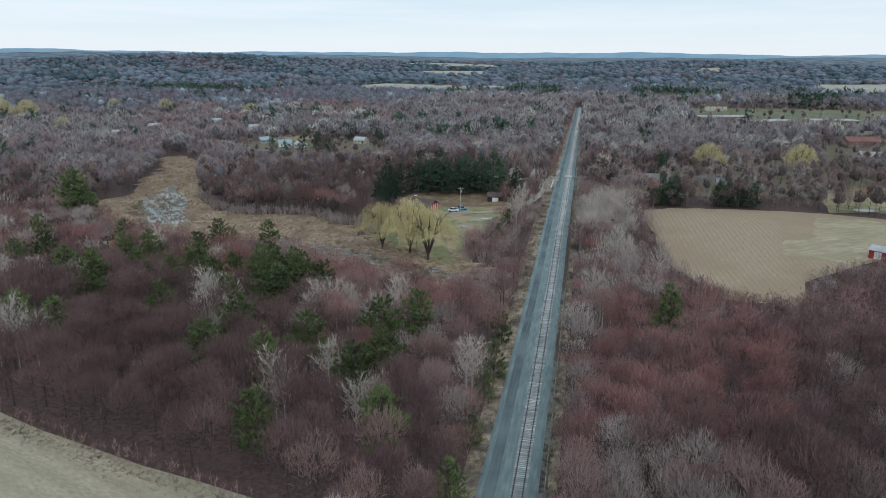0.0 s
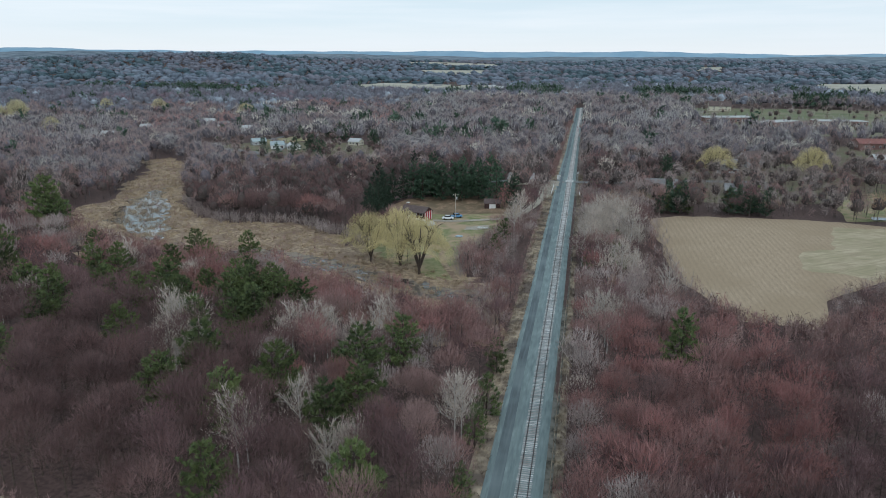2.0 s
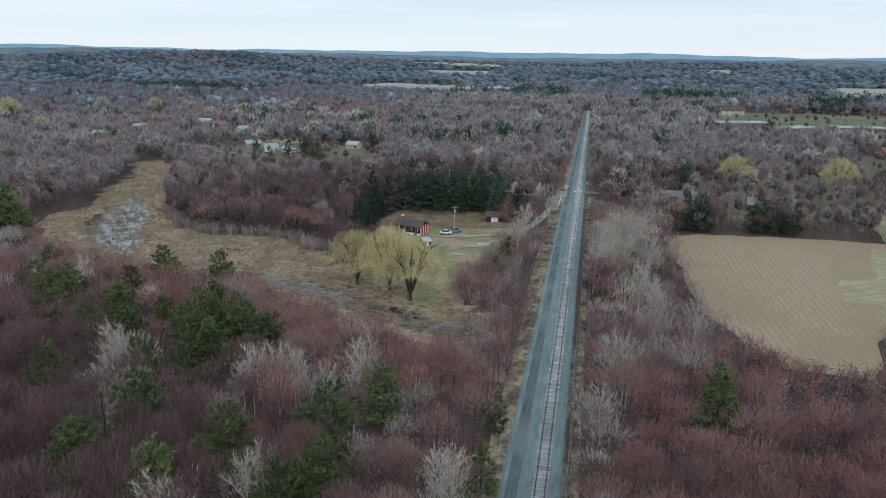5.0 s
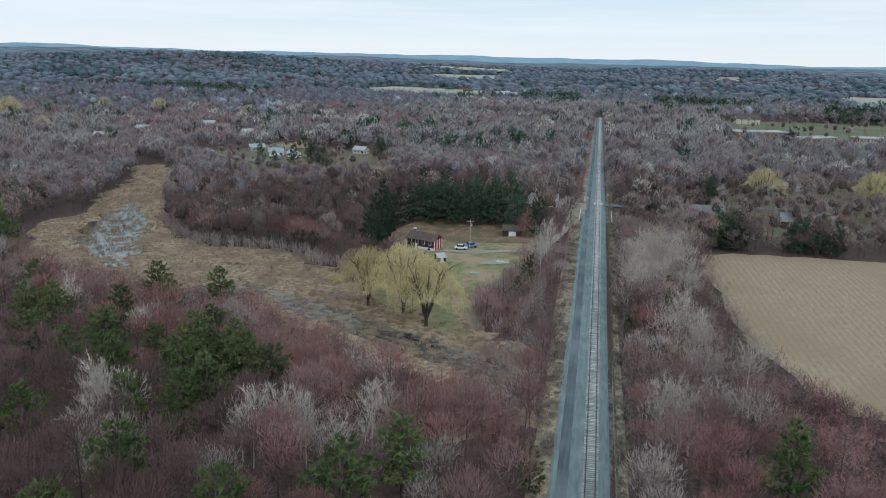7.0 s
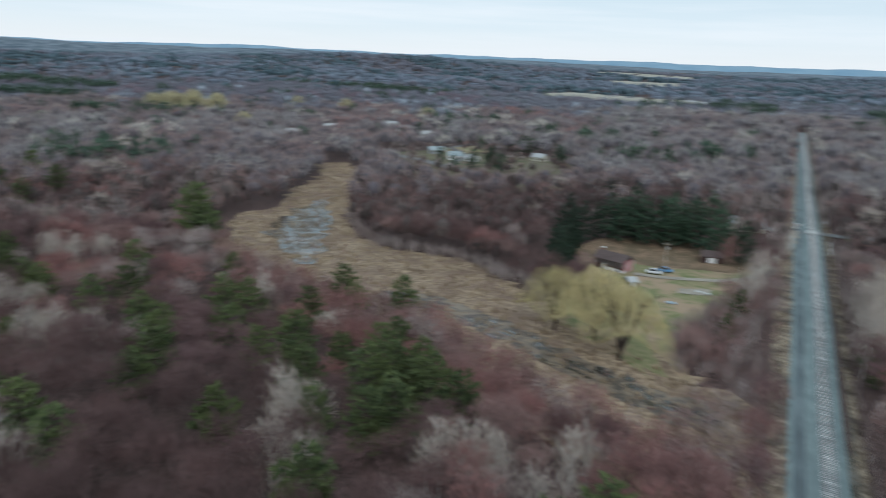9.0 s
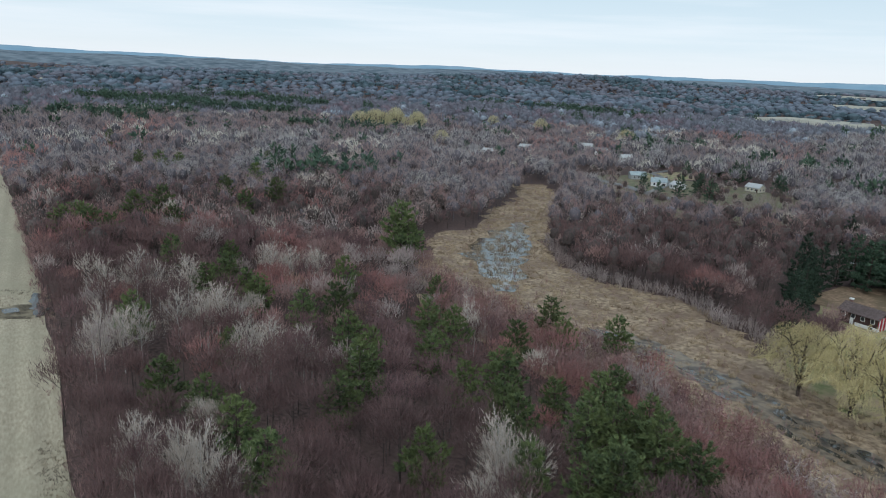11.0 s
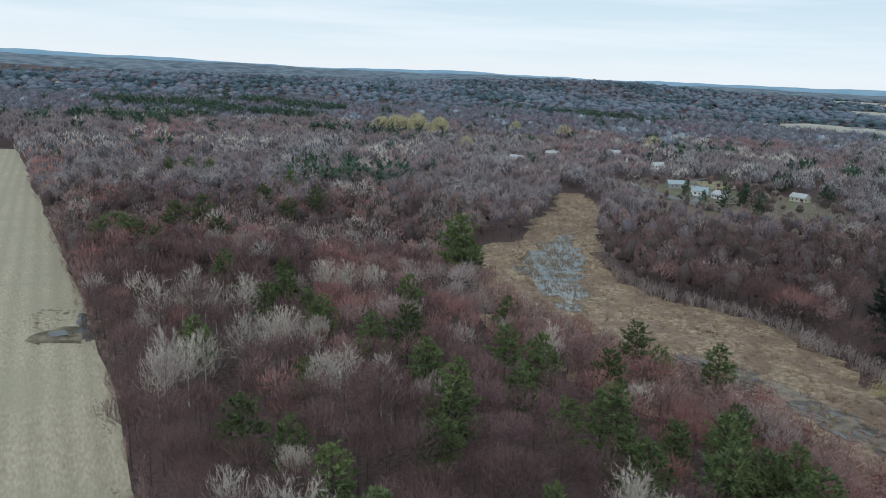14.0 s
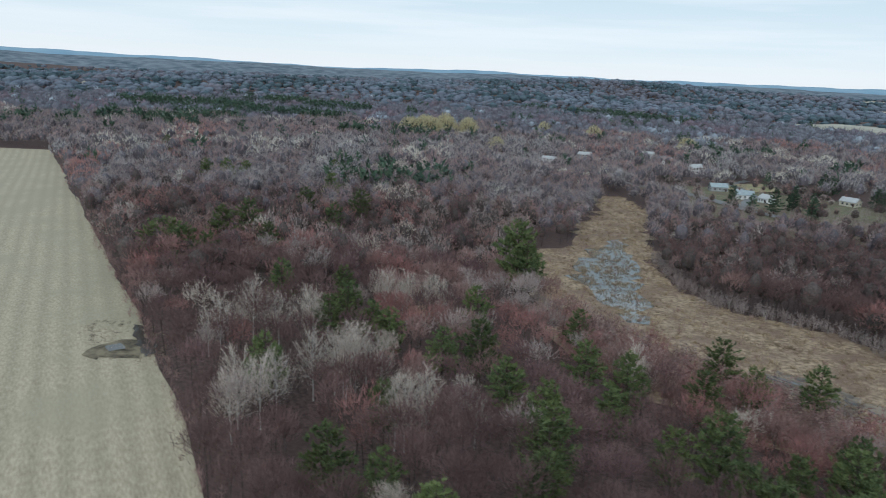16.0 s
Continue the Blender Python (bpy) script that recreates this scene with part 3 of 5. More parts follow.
def sheet(name, xs, ys, material, label, category):
    gx, gy = np.meshgrid(xs, ys)
    v = np.stack([gx.ravel(), gy.ravel(), land(gx, gy).ravel()], 1)
    nx = len(xs)
    i, j = np.meshgrid(np.arange(nx - 1), np.arange(len(ys) - 1))
    a = (j * nx + i).ravel()
    t = np.concatenate([np.stack([a, a + 1, a + nx + 1], 1), np.stack([a, a + nx + 1, a + nx], 1)])
    return tagged(new(name, mesh_of(name, v, t, [material], smooth=True)), label, category, kind="structure")


sheet("ground", axis(-340, 150, 5, 5600), axis(40, 470, 5, 5600), M_litter, "brown woodland floor of dead leaves", "ground")


def patch(name, poly, material, label, category, lift=0.15, step=5.0, wob=0.8, kind="structure"):
    """A sheet with an uneven outline that lies on the ground."""
    from mathutils.geometry import delaunay_2d_cdt
    rng = np.random.default_rng(len(name) * 7 + len(poly))
    edge = []
    n = len(poly)
    for i in range(n):
        a, b = np.array(poly[i], float), np.array(poly[(i + 1) % n], float)
        k = max(1, int(np.linalg.norm(b - a) / step))
        for j in range(k):
            edge.append(a + (b - a) * j / k + (rng.normal(0, wob, 2) if j else 0))
    edge = np.array(edge)
    lo, hi = edge.min(0), edge.max(0)
    gx, gy = np.meshgrid(np.arange(lo[0], hi[0], step), np.arange(lo[1], hi[1], step))
    keep = inside(gx.ravel(), gy.ravel(), edge)
    pts = np.concatenate([edge, np.stack([gx.ravel()[keep], gy.ravel()[keep]], 1)])
    m = len(edge)
    vs, _, fs, *_ = delaunay_2d_cdt([Vector(p) for p in pts], [(i, (i + 1) % m) for i in range(m)], [], 1, 0.01)
    v = np.array([(p.x, p.y) for p in vs])
    z = land(v[:, 0], v[:, 1]) + lift
    me = mesh_of(name, np.column_stack([v, z]), np.array([list(f) for f in fs]), [material], smooth=True)
    return tagged(new(name, me), label, category, kind=kind)


patch("field", FIELD_L, M_stub2, "pale harvested field with faint rows and green tinge", "field", step=10, wob=0.5)
patch("field", FIELD_R, M_stub, "tan stubble field with mown rows", "field", wob=0.5)
M_stub3 = mat("mown_strip", (0.30, 0.245, 0.16), (0.47, 0.39, 0.27), 0.6, (0.27, 0.24, 0.14), 7, stretch=(.08, 25), detail=8.0)
patch("field", ((72.5, 264), (70.8, 254), (69.5, 250.5), (79.6, 245.8), (84.5, 240.5), (98, 249), (115, 265), (121, 285), (110, 302), (92, 301), (85, 273)), M_stub3, "mown straw strip beside the stubble rows", "field", lift=.19, step=3)
patch("marsh", MARSH, M_marsh, "tan marsh of flattened dead reeds", "marsh", wob=2.5)
patch("water", WATER, M_water, "shallow marsh water reflecting the grey sky", "water", lift=0.25, wob=3.0)
creek_rng = np.random.default_rng(5)
CREEK_LINE = np.array(((-108, 252), (-90, 248), (-75, 241.5), (-61, 236), (-49, 228), (-41, 225), (-29, 220), (-17, 216)), float)
M_bog = mat("wet_creek_mud", (0.03, 0.026, 0.022), (0.13, 0.10, 0.075), 1.0, (0.26, 0.20, 0.14), 2.6, bump=.08, amount2=.85, rough=.5)
patch("mud", [(x + 1.5, y + 4.2) for x, y in CREEK_LINE] + [(x - 1.5, y - 4.8) for x, y in CREEK_LINE[::-1]], M_bog, "dark wet bed of a reedy creek", "mud", lift=.22, wob=1.1, step=2.2)
for k in range(40):
    u = (k + creek_rng.uniform(.1, .9)) / 40 * 6.99
    i = int(u)
    c = CREEK_LINE[i] + (CREEK_LINE[i + 1] - CREEK_LINE[i]) * (u - i) + creek_rng.normal(0, 1.5, 2)
    d = unit(CREEK_LINE[i + 1] - CREEK_LINE[i])
    nrm = np.array([-d[1], d[0]])
    lo, wi = creek_rng.uniform(1.0, 3.4), creek_rng.uniform(.35, 1.2)
    ring = [tuple(c + d * lo * math.cos(a) * creek_rng.uniform(.7, 1.2) + nrm * wi * math.sin(a) * creek_rng.uniform(.6, 1.3)) for a in np.arange(10) * .628]
    patch("water", ring, M_water, "muddy pool of a reedy creek", "water", lift=0.27, wob=.25, step=1.2)
patch("lawn", YARD, M_lawn, "patchy green and straw lawn round the red house", "lawn", lift=0.2)
patch("lawn", HOUSES_CLEAR, M_rough, "lawns among far houses", "lawn", step=14)
patch("lawn", CAMPUS, M_green, "wide green school lawn", "lawn", step=20)
patch("lawn", ((-30, 228), (-38, 235), (-53, 247), (-62, 257), (-66, 267), (-62, 280), (-52, 264), (-43, 248), (-35, 237)), M_lawn, "worn straw lawn under the willows", "lawn", lift=0.17, step=3)
patch("needle_bed", ((-75, 326), (-70, 342), (-58, 349), (-37, 348), (-17, 330), (-20, 318), (-45, 314), (-66, 315), (-72, 316)), M_needle, "orange-brown bed of fallen needles under the pines", "needle bed", lift=0.26)
patch("lawn", CROFTS, M_rough, "rough grass round the houses by the crossing road", "lawn")
patch("lawn", RED_BARNS, M_rough, "grass round long red barns", "lawn", step=12)
patch("lawn", LAWN_R, M_lawn, "green lawn beside the stubble field", "lawn")
for poly in (FAR_FIELD_A, FAR_FIELD_B, FAR_FIELD_C, FAR_FIELD_D, FAR_FIELD_E):
    patch("field", poly, M_farfield, "far straw-coloured open field", "field", lift=6.0, step=60, wob=8)


def ribbon(name, line, half, material, label, category, lift=0.3, kind="structure"):
    """A strip of road along places."""
    line = np.array(line, float)
    k = np.concatenate([[0], np.cumsum(np.linalg.norm(np.diff(line, axis=0), axis=1))])
    s = np.arange(0, k[-1] + 3, 4.0).clip(max=k[-1])
    c = np.stack([np.interp(s, k, line[:, 0]), np.interp(s, k, line[:, 1])], 1)
    d = unit(np.gradient(c, axis=0))
    nrm = np.stack([-d[:, 1], d[:, 0]], 1)
    v = np.concatenate([c + nrm * half, c - nrm * half])
    z = np.tile(land(c[:, 0], c[:, 1]), 2) + lift
    n = len(c)
    i = np.arange(n - 1)
    t = np.concatenate([np.stack([i, i + n, i + n + 1], 1), np.stack([i, i + n + 1, i + 1], 1)])
    return tagged(new(name, mesh_of(name, np.column_stack([v, z]), t, [material])), label, category, kind=kind)


# ---------------------------------------------------------------- railway
TRACK_Y0, TRACK_Y1 = 20.0, 850.0


def track_z(y):
    return land(np.zeros_like(np.asarray(y, float)), y) + 0.55


def profile_strip(name, prof, y0, y1, step, material, parent=None, label=""):
    """A cross section (x, z over the rail bed) swept along the line."""
    ys = np.arange(y0, y1 + step, step)
    prof = np.array(prof, float)
    n = len(prof)
    zz = track_z(ys)
    v = np.empty((len(ys), n, 3))
    narrow = np.interp(ys, [390, 520, 850], [1, .86, .8])[:, None]
    v[:, :, 0], v[:, :, 1] = np.where(np.abs(prof[None, :, 0]) > 1.7, prof[None, :, 0] * narrow, prof[None, :, 0]) + track_x(ys)[:, None], ys[:, None]
    v[:, :, 2] = zz[:, None] + prof[None, :, 1]
    tris = []
    i = np.arange(len(ys) - 1) * n
    for j in range(n - 1):
        a = i + j
        tris += [np.stack([a, a + 1, a + n + 1], 1), np.stack([a, a + n + 1, a + n], 1)]
    ob = new(name, mesh_of(name, v.reshape(-1, 3), np.concatenate(tris), [material], smooth=False))
    ob.parent = parent
    return tagged(ob, label)


bed = profile_strip("track_bed", [(-7.4, -1.2), (-6.1, -.3), (-5.5, -.2), (-2.2, -.16), (-1.6, .06), (1.6, .06), (2.2, -.14), (2.7, -.2), (3.8, -1.2)], TRACK_Y0, TRACK_Y1, 4, M_ballast)
tagged(bed, "blue-grey crushed stone bed with a service strip", "ballast", kind="structure")
M_rut = mat("oiled_cinder", (0.075, 0.092, 0.102), (0.150, 0.180, 0.190), 0.5, (0.205, 0.250, 0.256), 11, bump=0.03, stretch=(0.05, 90), detail=8.0, amount2=0.6, spread=.24)
rut = profile_strip("service_strip", [(-5.15, -.185), (-4.9, -.165), (-3.6, -.155), (-3.35, -.16)], TRACK_Y0, TRACK_Y1, 4, M_rut)
tagged(rut, "dark cinder wheel strip beside the track", "service road", kind="structure")
ditch = profile_strip("ditch", [(2.75, -.42), (3.2, -.5), (3.9, -.5), (4.3, -.3)], TRACK_Y0, TRACK_Y1, 4, mat("ditch_litter", (0.035, 0.036, 0.03), (0.13, 0.115, 0.09), 0.7, (0.20, 0.19, 0.165), 2.5, bump=.1, amount2=.9))
tagged(ditch, "dark weedy ditch at the foot of the stone bed", "ditch", kind="structure")
shoulder_l = profile_strip("verge", [(-10.2, -.75), (-8.4, -.4), (-6.6, -.3), (-5.7, -.6)], TRACK_Y0, TRACK_Y1, 4, M_drygrass)
tagged(shoulder_l, "straw-coloured dry grass verge beside the track", "verge", kind="structure")
shoulder_r = profile_strip("verge", [(2.5, -.7), (3.2, -.6), (4.4, -.4), (5.4, -.35), (6.8, -.8)], TRACK_Y0, TRACK_Y1, 4, M_drygrass)
tagged(shoulder_r, "straw-coloured dry grass verge beside the track", "verge", kind="structure")
track = tagged(new("railway_track"), "single railway track on weathered ties in grey stone", "railway")
RAIL = [(-.07, .02), (-.07, .045), (-.012, .06), (-.012, .13), (-.036, .14), (-.036, .18), (.036, .18), (.036, .14), (.012, .13), (.012, .06), (.07, .045), (.07, .02)]
for side in (-.755, .755):
    profile_strip("rail", [(x + side, z + .09) for x, z in RAIL], TRACK_Y0, TRACK_Y1, 6, M_rail, track, "dull rusty steel rail")

# ---------------------------------------------------------------- backdrop hills
def hills(name, r, skyline, swell, seed, depth, material, label):
    """A wooded ridge; skyline: pairs of bearing (degrees to the left of the line) and height."""
    az = np.radians(np.arange(-50, 112, 0.4))
    a = az * r / 500
    top = np.interp(np.degrees(az), [p[0] for p in skyline], [p[1] for p in skyline])
    top = top + swell * (np.sin(a + seed) * .5 + np.sin(2.3 * a + 2 * seed) * .3 + np.sin(5.1 * a + seed * 3) * .2 + np.sin(11.7 * a + seed) * .12 + np.sin(27 * a) * .06)
    rows = []
    for k, q in ((0, 0), (.35, .45), (.7, .85), (1, 1), (1.5, .4)):
        rr = r + depth * (k - 1)
        rows.append(np.stack([MID[0] - np.sin(az) * rr, MID[1] + np.cos(az) * rr, -30 + (top + 30) * q], 1))
    v = np.array(rows)
    m = len(az)
    i = np.arange(m - 1)
    t = []
    for j in range(len(rows) - 1):
        a0 = j * m + i
        t += [np.stack([a0, a0 + 1, a0 + m + 1], 1), np.stack([a0, a0 + m + 1, a0 + m], 1)]
    tagged(new(name, mesh_of(name, v.reshape(-1, 3), np.concatenate(t), [material], smooth=True)), label, "hills", kind="structure")


hills("backdrop", 4750, ((-40, 84), (-15, 83), (0, 86), (10, 91), (22, 99), (29, 81), (40, 97), (48, 88), (59, 97), (72, 106), (90, 100)), 11, 1.7, 500, M_ridge, "far ridge on the horizon, coloured pale blue for haze")
hills("backdrop", 3900, ((-40, 60), (0, 62), (15, 66), (25, 66), (35, 76), (50, 82), (70, 78), (90, 76)), 9, 4.2, 800, M_hill, "wooded hills in the distance, coloured dark blue for haze")

# ---------------------------------------------------------------- woods
rng = np.random.default_rng(11)


def scatter(step, r0, r1, az0=-34, az1=86, jitter=.45):
    """Places on a shaken grid in a sector round the middle of the plan that are not open ground."""
    n = int(r1 / step) + 2
    gx, gy = np.meshgrid(np.arange(-n, n + 1) * step, np.arange(-n, n + 1) * step)
    x = gx.ravel() + rng.uniform(-jitter, jitter, gx.size) * step
    y = gy.ravel() + rng.uniform(-jitter, jitter, gx.size) * step
    r, az = np.hypot(x, y), np.degrees(np.arctan2(-x, y))
    if r0 > 100:
        r = r * (1 + .06 * np.sin(x / 31 + y / 57) + .05 * np.sin(y / 23 - x / 71)) + rng.normal(0, .03, len(r)) * r
    k = (r >= r0) & (r < r1) & (az > az0) & (az < az1)
    x, y = x[k] + MID[0], y[k] + MID[1]
    k = ~is_open(x, y) & ~before_home(x, y)
    return x[k], y[k]


HOME_SPOTS = ((-302, 650), (-166, 558), (-395, 748), (-417, 738), (-218, 531), (-241, 548), (-200, 528), (-420, 674), (-420, 616), (-352, 700), (-301, 655))


def before_home(x, y):
    """The cleared ground about the north-western houses and on the side of the marsh."""
    res = np.zeros(np.shape(x), bool)
    for hx, hy in HOME_SPOTS:
        d = np.array([-40.0 - hx, 80.0 - hy])
        d /= np.hypot(*d)
        s, q = (x - hx) * d[0] + (y - hy) * d[1], np.abs((x - hx) * -d[1] + (y - hy) * d[0])
        res |= ((s > -8) & (s < 10) & (q < 10)) | ((s > -5) & (s < 62) & (q < 6.5))
    return res


def swath(x, y, size, seed):
    """A smooth pattern from 0 to 1 over the plan."""
    a, b, c = seed * 1.7, seed * 2.9, seed * .6
    s = (np.sin(x / size + a) * np.cos(y / size * .8 + b) + .7 * np.sin((x + y) / size * 1.9 + c) + .6 * np.cos((x - 1.6 * y) / size * 1.3 + a + c)
         + .45 * np.sin(x / size * 4.1 + b) * np.sin(y / size * 3.7 + c))
    return .5 + .5 * np.tanh(s * .8)


PALE_STANDS = ((-549, 295, 18), (-527, 298, 14), (-576, 347, 20), (-570, 367, 20), (-545, 376, 20), (-544, 399, 20), (-519, 406, 20), (-491, 362, 16), (-478, 470, 18),
               (-377, 395, 14), (-419, 450, 18), (-481, 526, 16), (-370, 380, 12), (-420, 912, 30), (-416, 956, 28), (-403, 974, 24), (-512, 982, 26), (-278, 794, 24),
               (-251, 795, 24), (-302, 832, 22))


def kind_of(x, y):
    """0 red, 1 brown, 2 grey, 3 pale."""
    s = np.clip(np.hypot(x - MID[0], y - MID[1]) / 300, 1, 2.6)
    red = swath(x / s, y / s, 34, 1)
    grey = swath(x / s, y / s, 60, 5)
    u = np.clip(.34 * rng.uniform(0, 1, x.shape) + .70 * swath(x / s, y / s, 13, 12), 0, 1)
    right = np.exp(-((x - 26) / 17) ** 2 - ((y - 160) / 36) ** 2)
    edge = np.exp(-((x + 30) / 40) ** 2 - ((y - 200) / 22) ** 2) + np.exp(-((x + 120) / 50) ** 2 - ((y - 222) / 30) ** 2)
    west = np.clip((-(x + 150)) / 120, 0, 1) * np.clip((330 - y) / 120, 0, 1)
    north = np.clip((y - 330) / 60, 0, 1)
    beyond = np.exp(-((x + 120) / 75) ** 2 - ((y - 380) / 85) ** 2)
    p_red = np.clip(.1 + red * .5 + .6 * right + .5 * edge + .22 * west - .75 * beyond - .3 * np.clip((x - 15) / 20, 0, 1) * np.clip((y - 225) / 40, 0, 1) - .14 - .25 * np.clip((x - 40) / 15, 0, 1) * (y < 215) - .4 * np.exp(-((x + 60) / 60) ** 2 - ((y - 118) / 34) ** 2), .03, .92)
    near_dark = np.exp(-((x + 82) / 50) ** 2 - ((y - 140) / 52) ** 2) + np.exp(-((x + 190) / 80) ** 2 - ((y - 172 + (x + 190) * .3) / 22) ** 2) + .5 * (beyond > .25) + 1.2 * (x < -610) + .8 * np.exp(-((x - 78) / 36) ** 2 - ((y - 145) / 60) ** 2)
    v = .4 * rng.uniform(0, 1, x.shape) + .3 + .75 * (swath(x / s, y / s, 15, 7) - .5) - .75 * near_dark
    other = np.where(v < .22, 6, np.where(v < .42, 4, np.where(v < .66, 1, np.where(v < .92, 2, 5))))
    other = np.where((beyond > .2) & ((other == 5) | (other == 4)), 6, other)
    k = np.where(u < p_red - .15 * north * (x > -260), 0, np.where(rng.uniform(0, 1, x.shape) < (.3 * grey + .35 * np.clip((y - 420) / 60, 0, 1) * (x > -260)) * (1 - np.clip(near_dark, 0, 1)), 2, other))
    pale = np.zeros(x.shape, bool)
    for cx, cy, r in PALE_STANDS:
        pale |= np.hypot(x - cx, y - cy) < r * rng.uniform(.5, 1.1, x.shape)
    pale |= (swath(x, y, 22, 9) > .86) & (rng.uniform(0, 1, x.shape) < .18 + .35 * north)
    return np.where(pale, 3, k)


LEAF = (M_red, M_brown, M_grey, M_pale, M_plum, M_ochre, M_dusk)
BARK = (M_bark, M_barkdark, M_bark, M_barkpale, M_barkdark, M_bark, M_barkdark)
NAMES = ("bare tree flushed with red buds in the wood", "bare brown-twigged tree in the wood", "bare grey-twigged tree in the wood", "bare pale-barked tree with whitish twigs",
         "bare tree with plum-brown twigs in the wood", "bare tree with ochre-tinged twigs in the wood", "dusky dark-twigged bare tree in the wood")

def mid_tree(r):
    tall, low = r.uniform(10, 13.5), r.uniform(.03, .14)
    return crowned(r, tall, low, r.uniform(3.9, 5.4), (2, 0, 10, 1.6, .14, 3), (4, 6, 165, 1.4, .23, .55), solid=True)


def soft_tree(r, tall, low, reach, twigs, length, tw, sides=3):
    """A bare tree of the middle distance with a hazy rounded crown."""
    return bare_tree(r, tall, low, reach, 2, 0, twigs, length, tw, up=.8, sides=sides, full=.97, fan=.38, stray=.35, dome=.7)


# where pines and pale aspens stand
PINES = ((-390, 272), (-390, 283), (-389, 294), (-380, 346), (-311, 289), (-290, 260), (-271, 272), (-256, 247), (-264, 218), (-238, 208), (-260, 206), (-530, 320),
         (-249, 178), (-259, 186), (-246, 183), (-238, 182), (-232, 185), (-73, 170), (-62, 176), (-65, 173), (-62, 153), (-62, 140), (-44, 148), (-31, 137), (-27, 142),
         (-48, 136), (-31, 156), (-26, 167), (-20, 119), (-40, 116), (28, 175))
PINES_SOUTH = ((-92, 233), (-106, 214), (-112, 237), (-101, 225), (-118, 207), (-100, 189), (-95, 194), (-87, 183), (-82, 180), (-84, 194), (-78, 199), (-79, 207), (-73, 186),
         (-70, 190), (-67, 190), (-62, 188), (-67, 195), (-86, 163), (-64, 179), (-56, 188), (-130, 212), (-115, 196), (-143, 230), (-132, 148), (-112, 149), (-123, 150),
         (-100, 146), (-108, 166), (-114, 176), (-121, 185), (-152, 193), (-147, 199), (-134, 191), (-161, 213), (-175, 187), (-169, 189), (-174, 181), (-164, 189),
         (-140, 166), (-161, 157), (-191, 199), (-197, 185))
PALES = ((-372, 411), (-348, 369), (-298, 194), (-355, 390), (-360, 380), (-47, 172), (-51, 170), (-43, 172), (-75, 162), (-67, 160), (-35, 166), (-34, 178), (9.5, 277),
         (16, 292), (22, 285), (10, 260), (17, 261), (22, 257), (8, 250), (22, 226), (19, 236), (11, 187), (14, 191), (-15, 292), (-15.5, 278), (29, 211), (-36.5, 140),
         (-10.5, 147), (-43, 130), (-27, 127), (-18, 94), (13, 270), (19, 272), (14, 283), (24, 268), (12, 276), (17, 280), (20, 266), (15, 266), (21, 279), (18, 290), (12, 288), (23, 274), (9, 270), (-185, 162), (-184, 169), (-179, 172), (-177, 178), (-157, 149),
         (-155, 152), (-158, 165), (-158, 170), (-157, 174), (-153, 177), (-136, 167), (-137, 173), (-133, 178), (-184, 207), (-182, 212), (-181, 219), (-114, 135),
         (-109, 138), (-103, 138), (-80, 172), (-76, 169), (-74, 171), (-122, 217))


def beside(x, y, spots, r):
    res = np.zeros(np.shape(x), bool)
    for px, py in spots:
        res |= (x - px) ** 2 + (y - py) ** 2 < r * r
    return res


# trees of the near wood as things of their own
near_x, near_y = scatter(5.1, 20, 250, -100, 90)
ok = (np.degrees(np.arctan2(-(near_x - MID[0]), near_y - MID[1])) > -62) | ((near_x < 110) & (near_y > 62))
ok &= ~beside(near_x, near_y, PINES + PINES_SOUTH, 5.2) & ~beside(near_x, near_y, PALES, 3.6)
near_x, near_y = near_x[ok], near_y[ok]
near_k = kind_of(near_x, near_y)
first = ((near_y < 152) & (near_x > -70) & (near_x < 48) & (near_y > 78)) | ((np.abs(near_x + 100) < 32) & (near_y < 150))
order = np.argsort(near_y[first])
pick = np.flatnonzero(first)[order][:290]
single = np.zeros(len(near_x), bool)
single[pick] = True
for k in range(7):
    spots = [(near_x[i], near_y[i], rng.uniform(.8, 1.12)) for i in pick if near_k[i] == k]
    if spots:
        tpl = make_templates(30 + k, 5, lambda r: crowned(r, r.uniform(11, 14.5), r.uniform(.34, .46), r.uniform(3.5, 4.7), (11, 4, 260, 1.2, .05, 5), (4, 5, 900, 1.25, .07, .34, 11)))
        kinds = [tree_thing("bare_tree", t, BARK[k], LEAF[k], NAMES[k], "tree") for t in tpl]
        plant(kinds, spots, "bare trees of the near wood", rng)

# the rest of the bare wood
wood = Stuff()
# bark brown for trunks; on inner domes its darkness is painted crown shade
M_limbs = mat("limbs_and_crown_shade", (0.062, 0.050, 0.046), (0.115, 0.092, 0.085), 0.7, rand=0.3)
# further off: the same painted crown shade, lightened for haze
M_midlimbs = mat("hazy_limbs_and_shade", (0.100, 0.088, 0.098), (0.154, 0.138, 0.153), 3.0, rand=0.25)
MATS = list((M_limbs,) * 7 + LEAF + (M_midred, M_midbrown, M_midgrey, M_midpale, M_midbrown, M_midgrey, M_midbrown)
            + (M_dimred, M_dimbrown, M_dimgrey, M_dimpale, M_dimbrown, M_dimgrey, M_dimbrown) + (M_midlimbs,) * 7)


def fill(x, y, k, templates, lo, hi, sink=.1, crowns=7, trunks=0):
    which = rng.integers(0, len(templates), len(x))
    z = land(x, y) - sink
    size, turn = rng.uniform(lo, hi, len(x)), rng.uniform(0, 6.28, len(x))
    for i, (w, c) in enumerate(templates):
        for kk in range(7):
            s = (which == i) & (k == kk)
            if w is not None:
                wood.add(w, x[s], y[s], z[s], size[s], turn[s], trunks + kk)
            wood.add(c, x[s], y[s], z[s], size[s], turn[s], crowns + kk)


close = np.hypot(near_x - MID[0], near_y - MID[1]) < 135
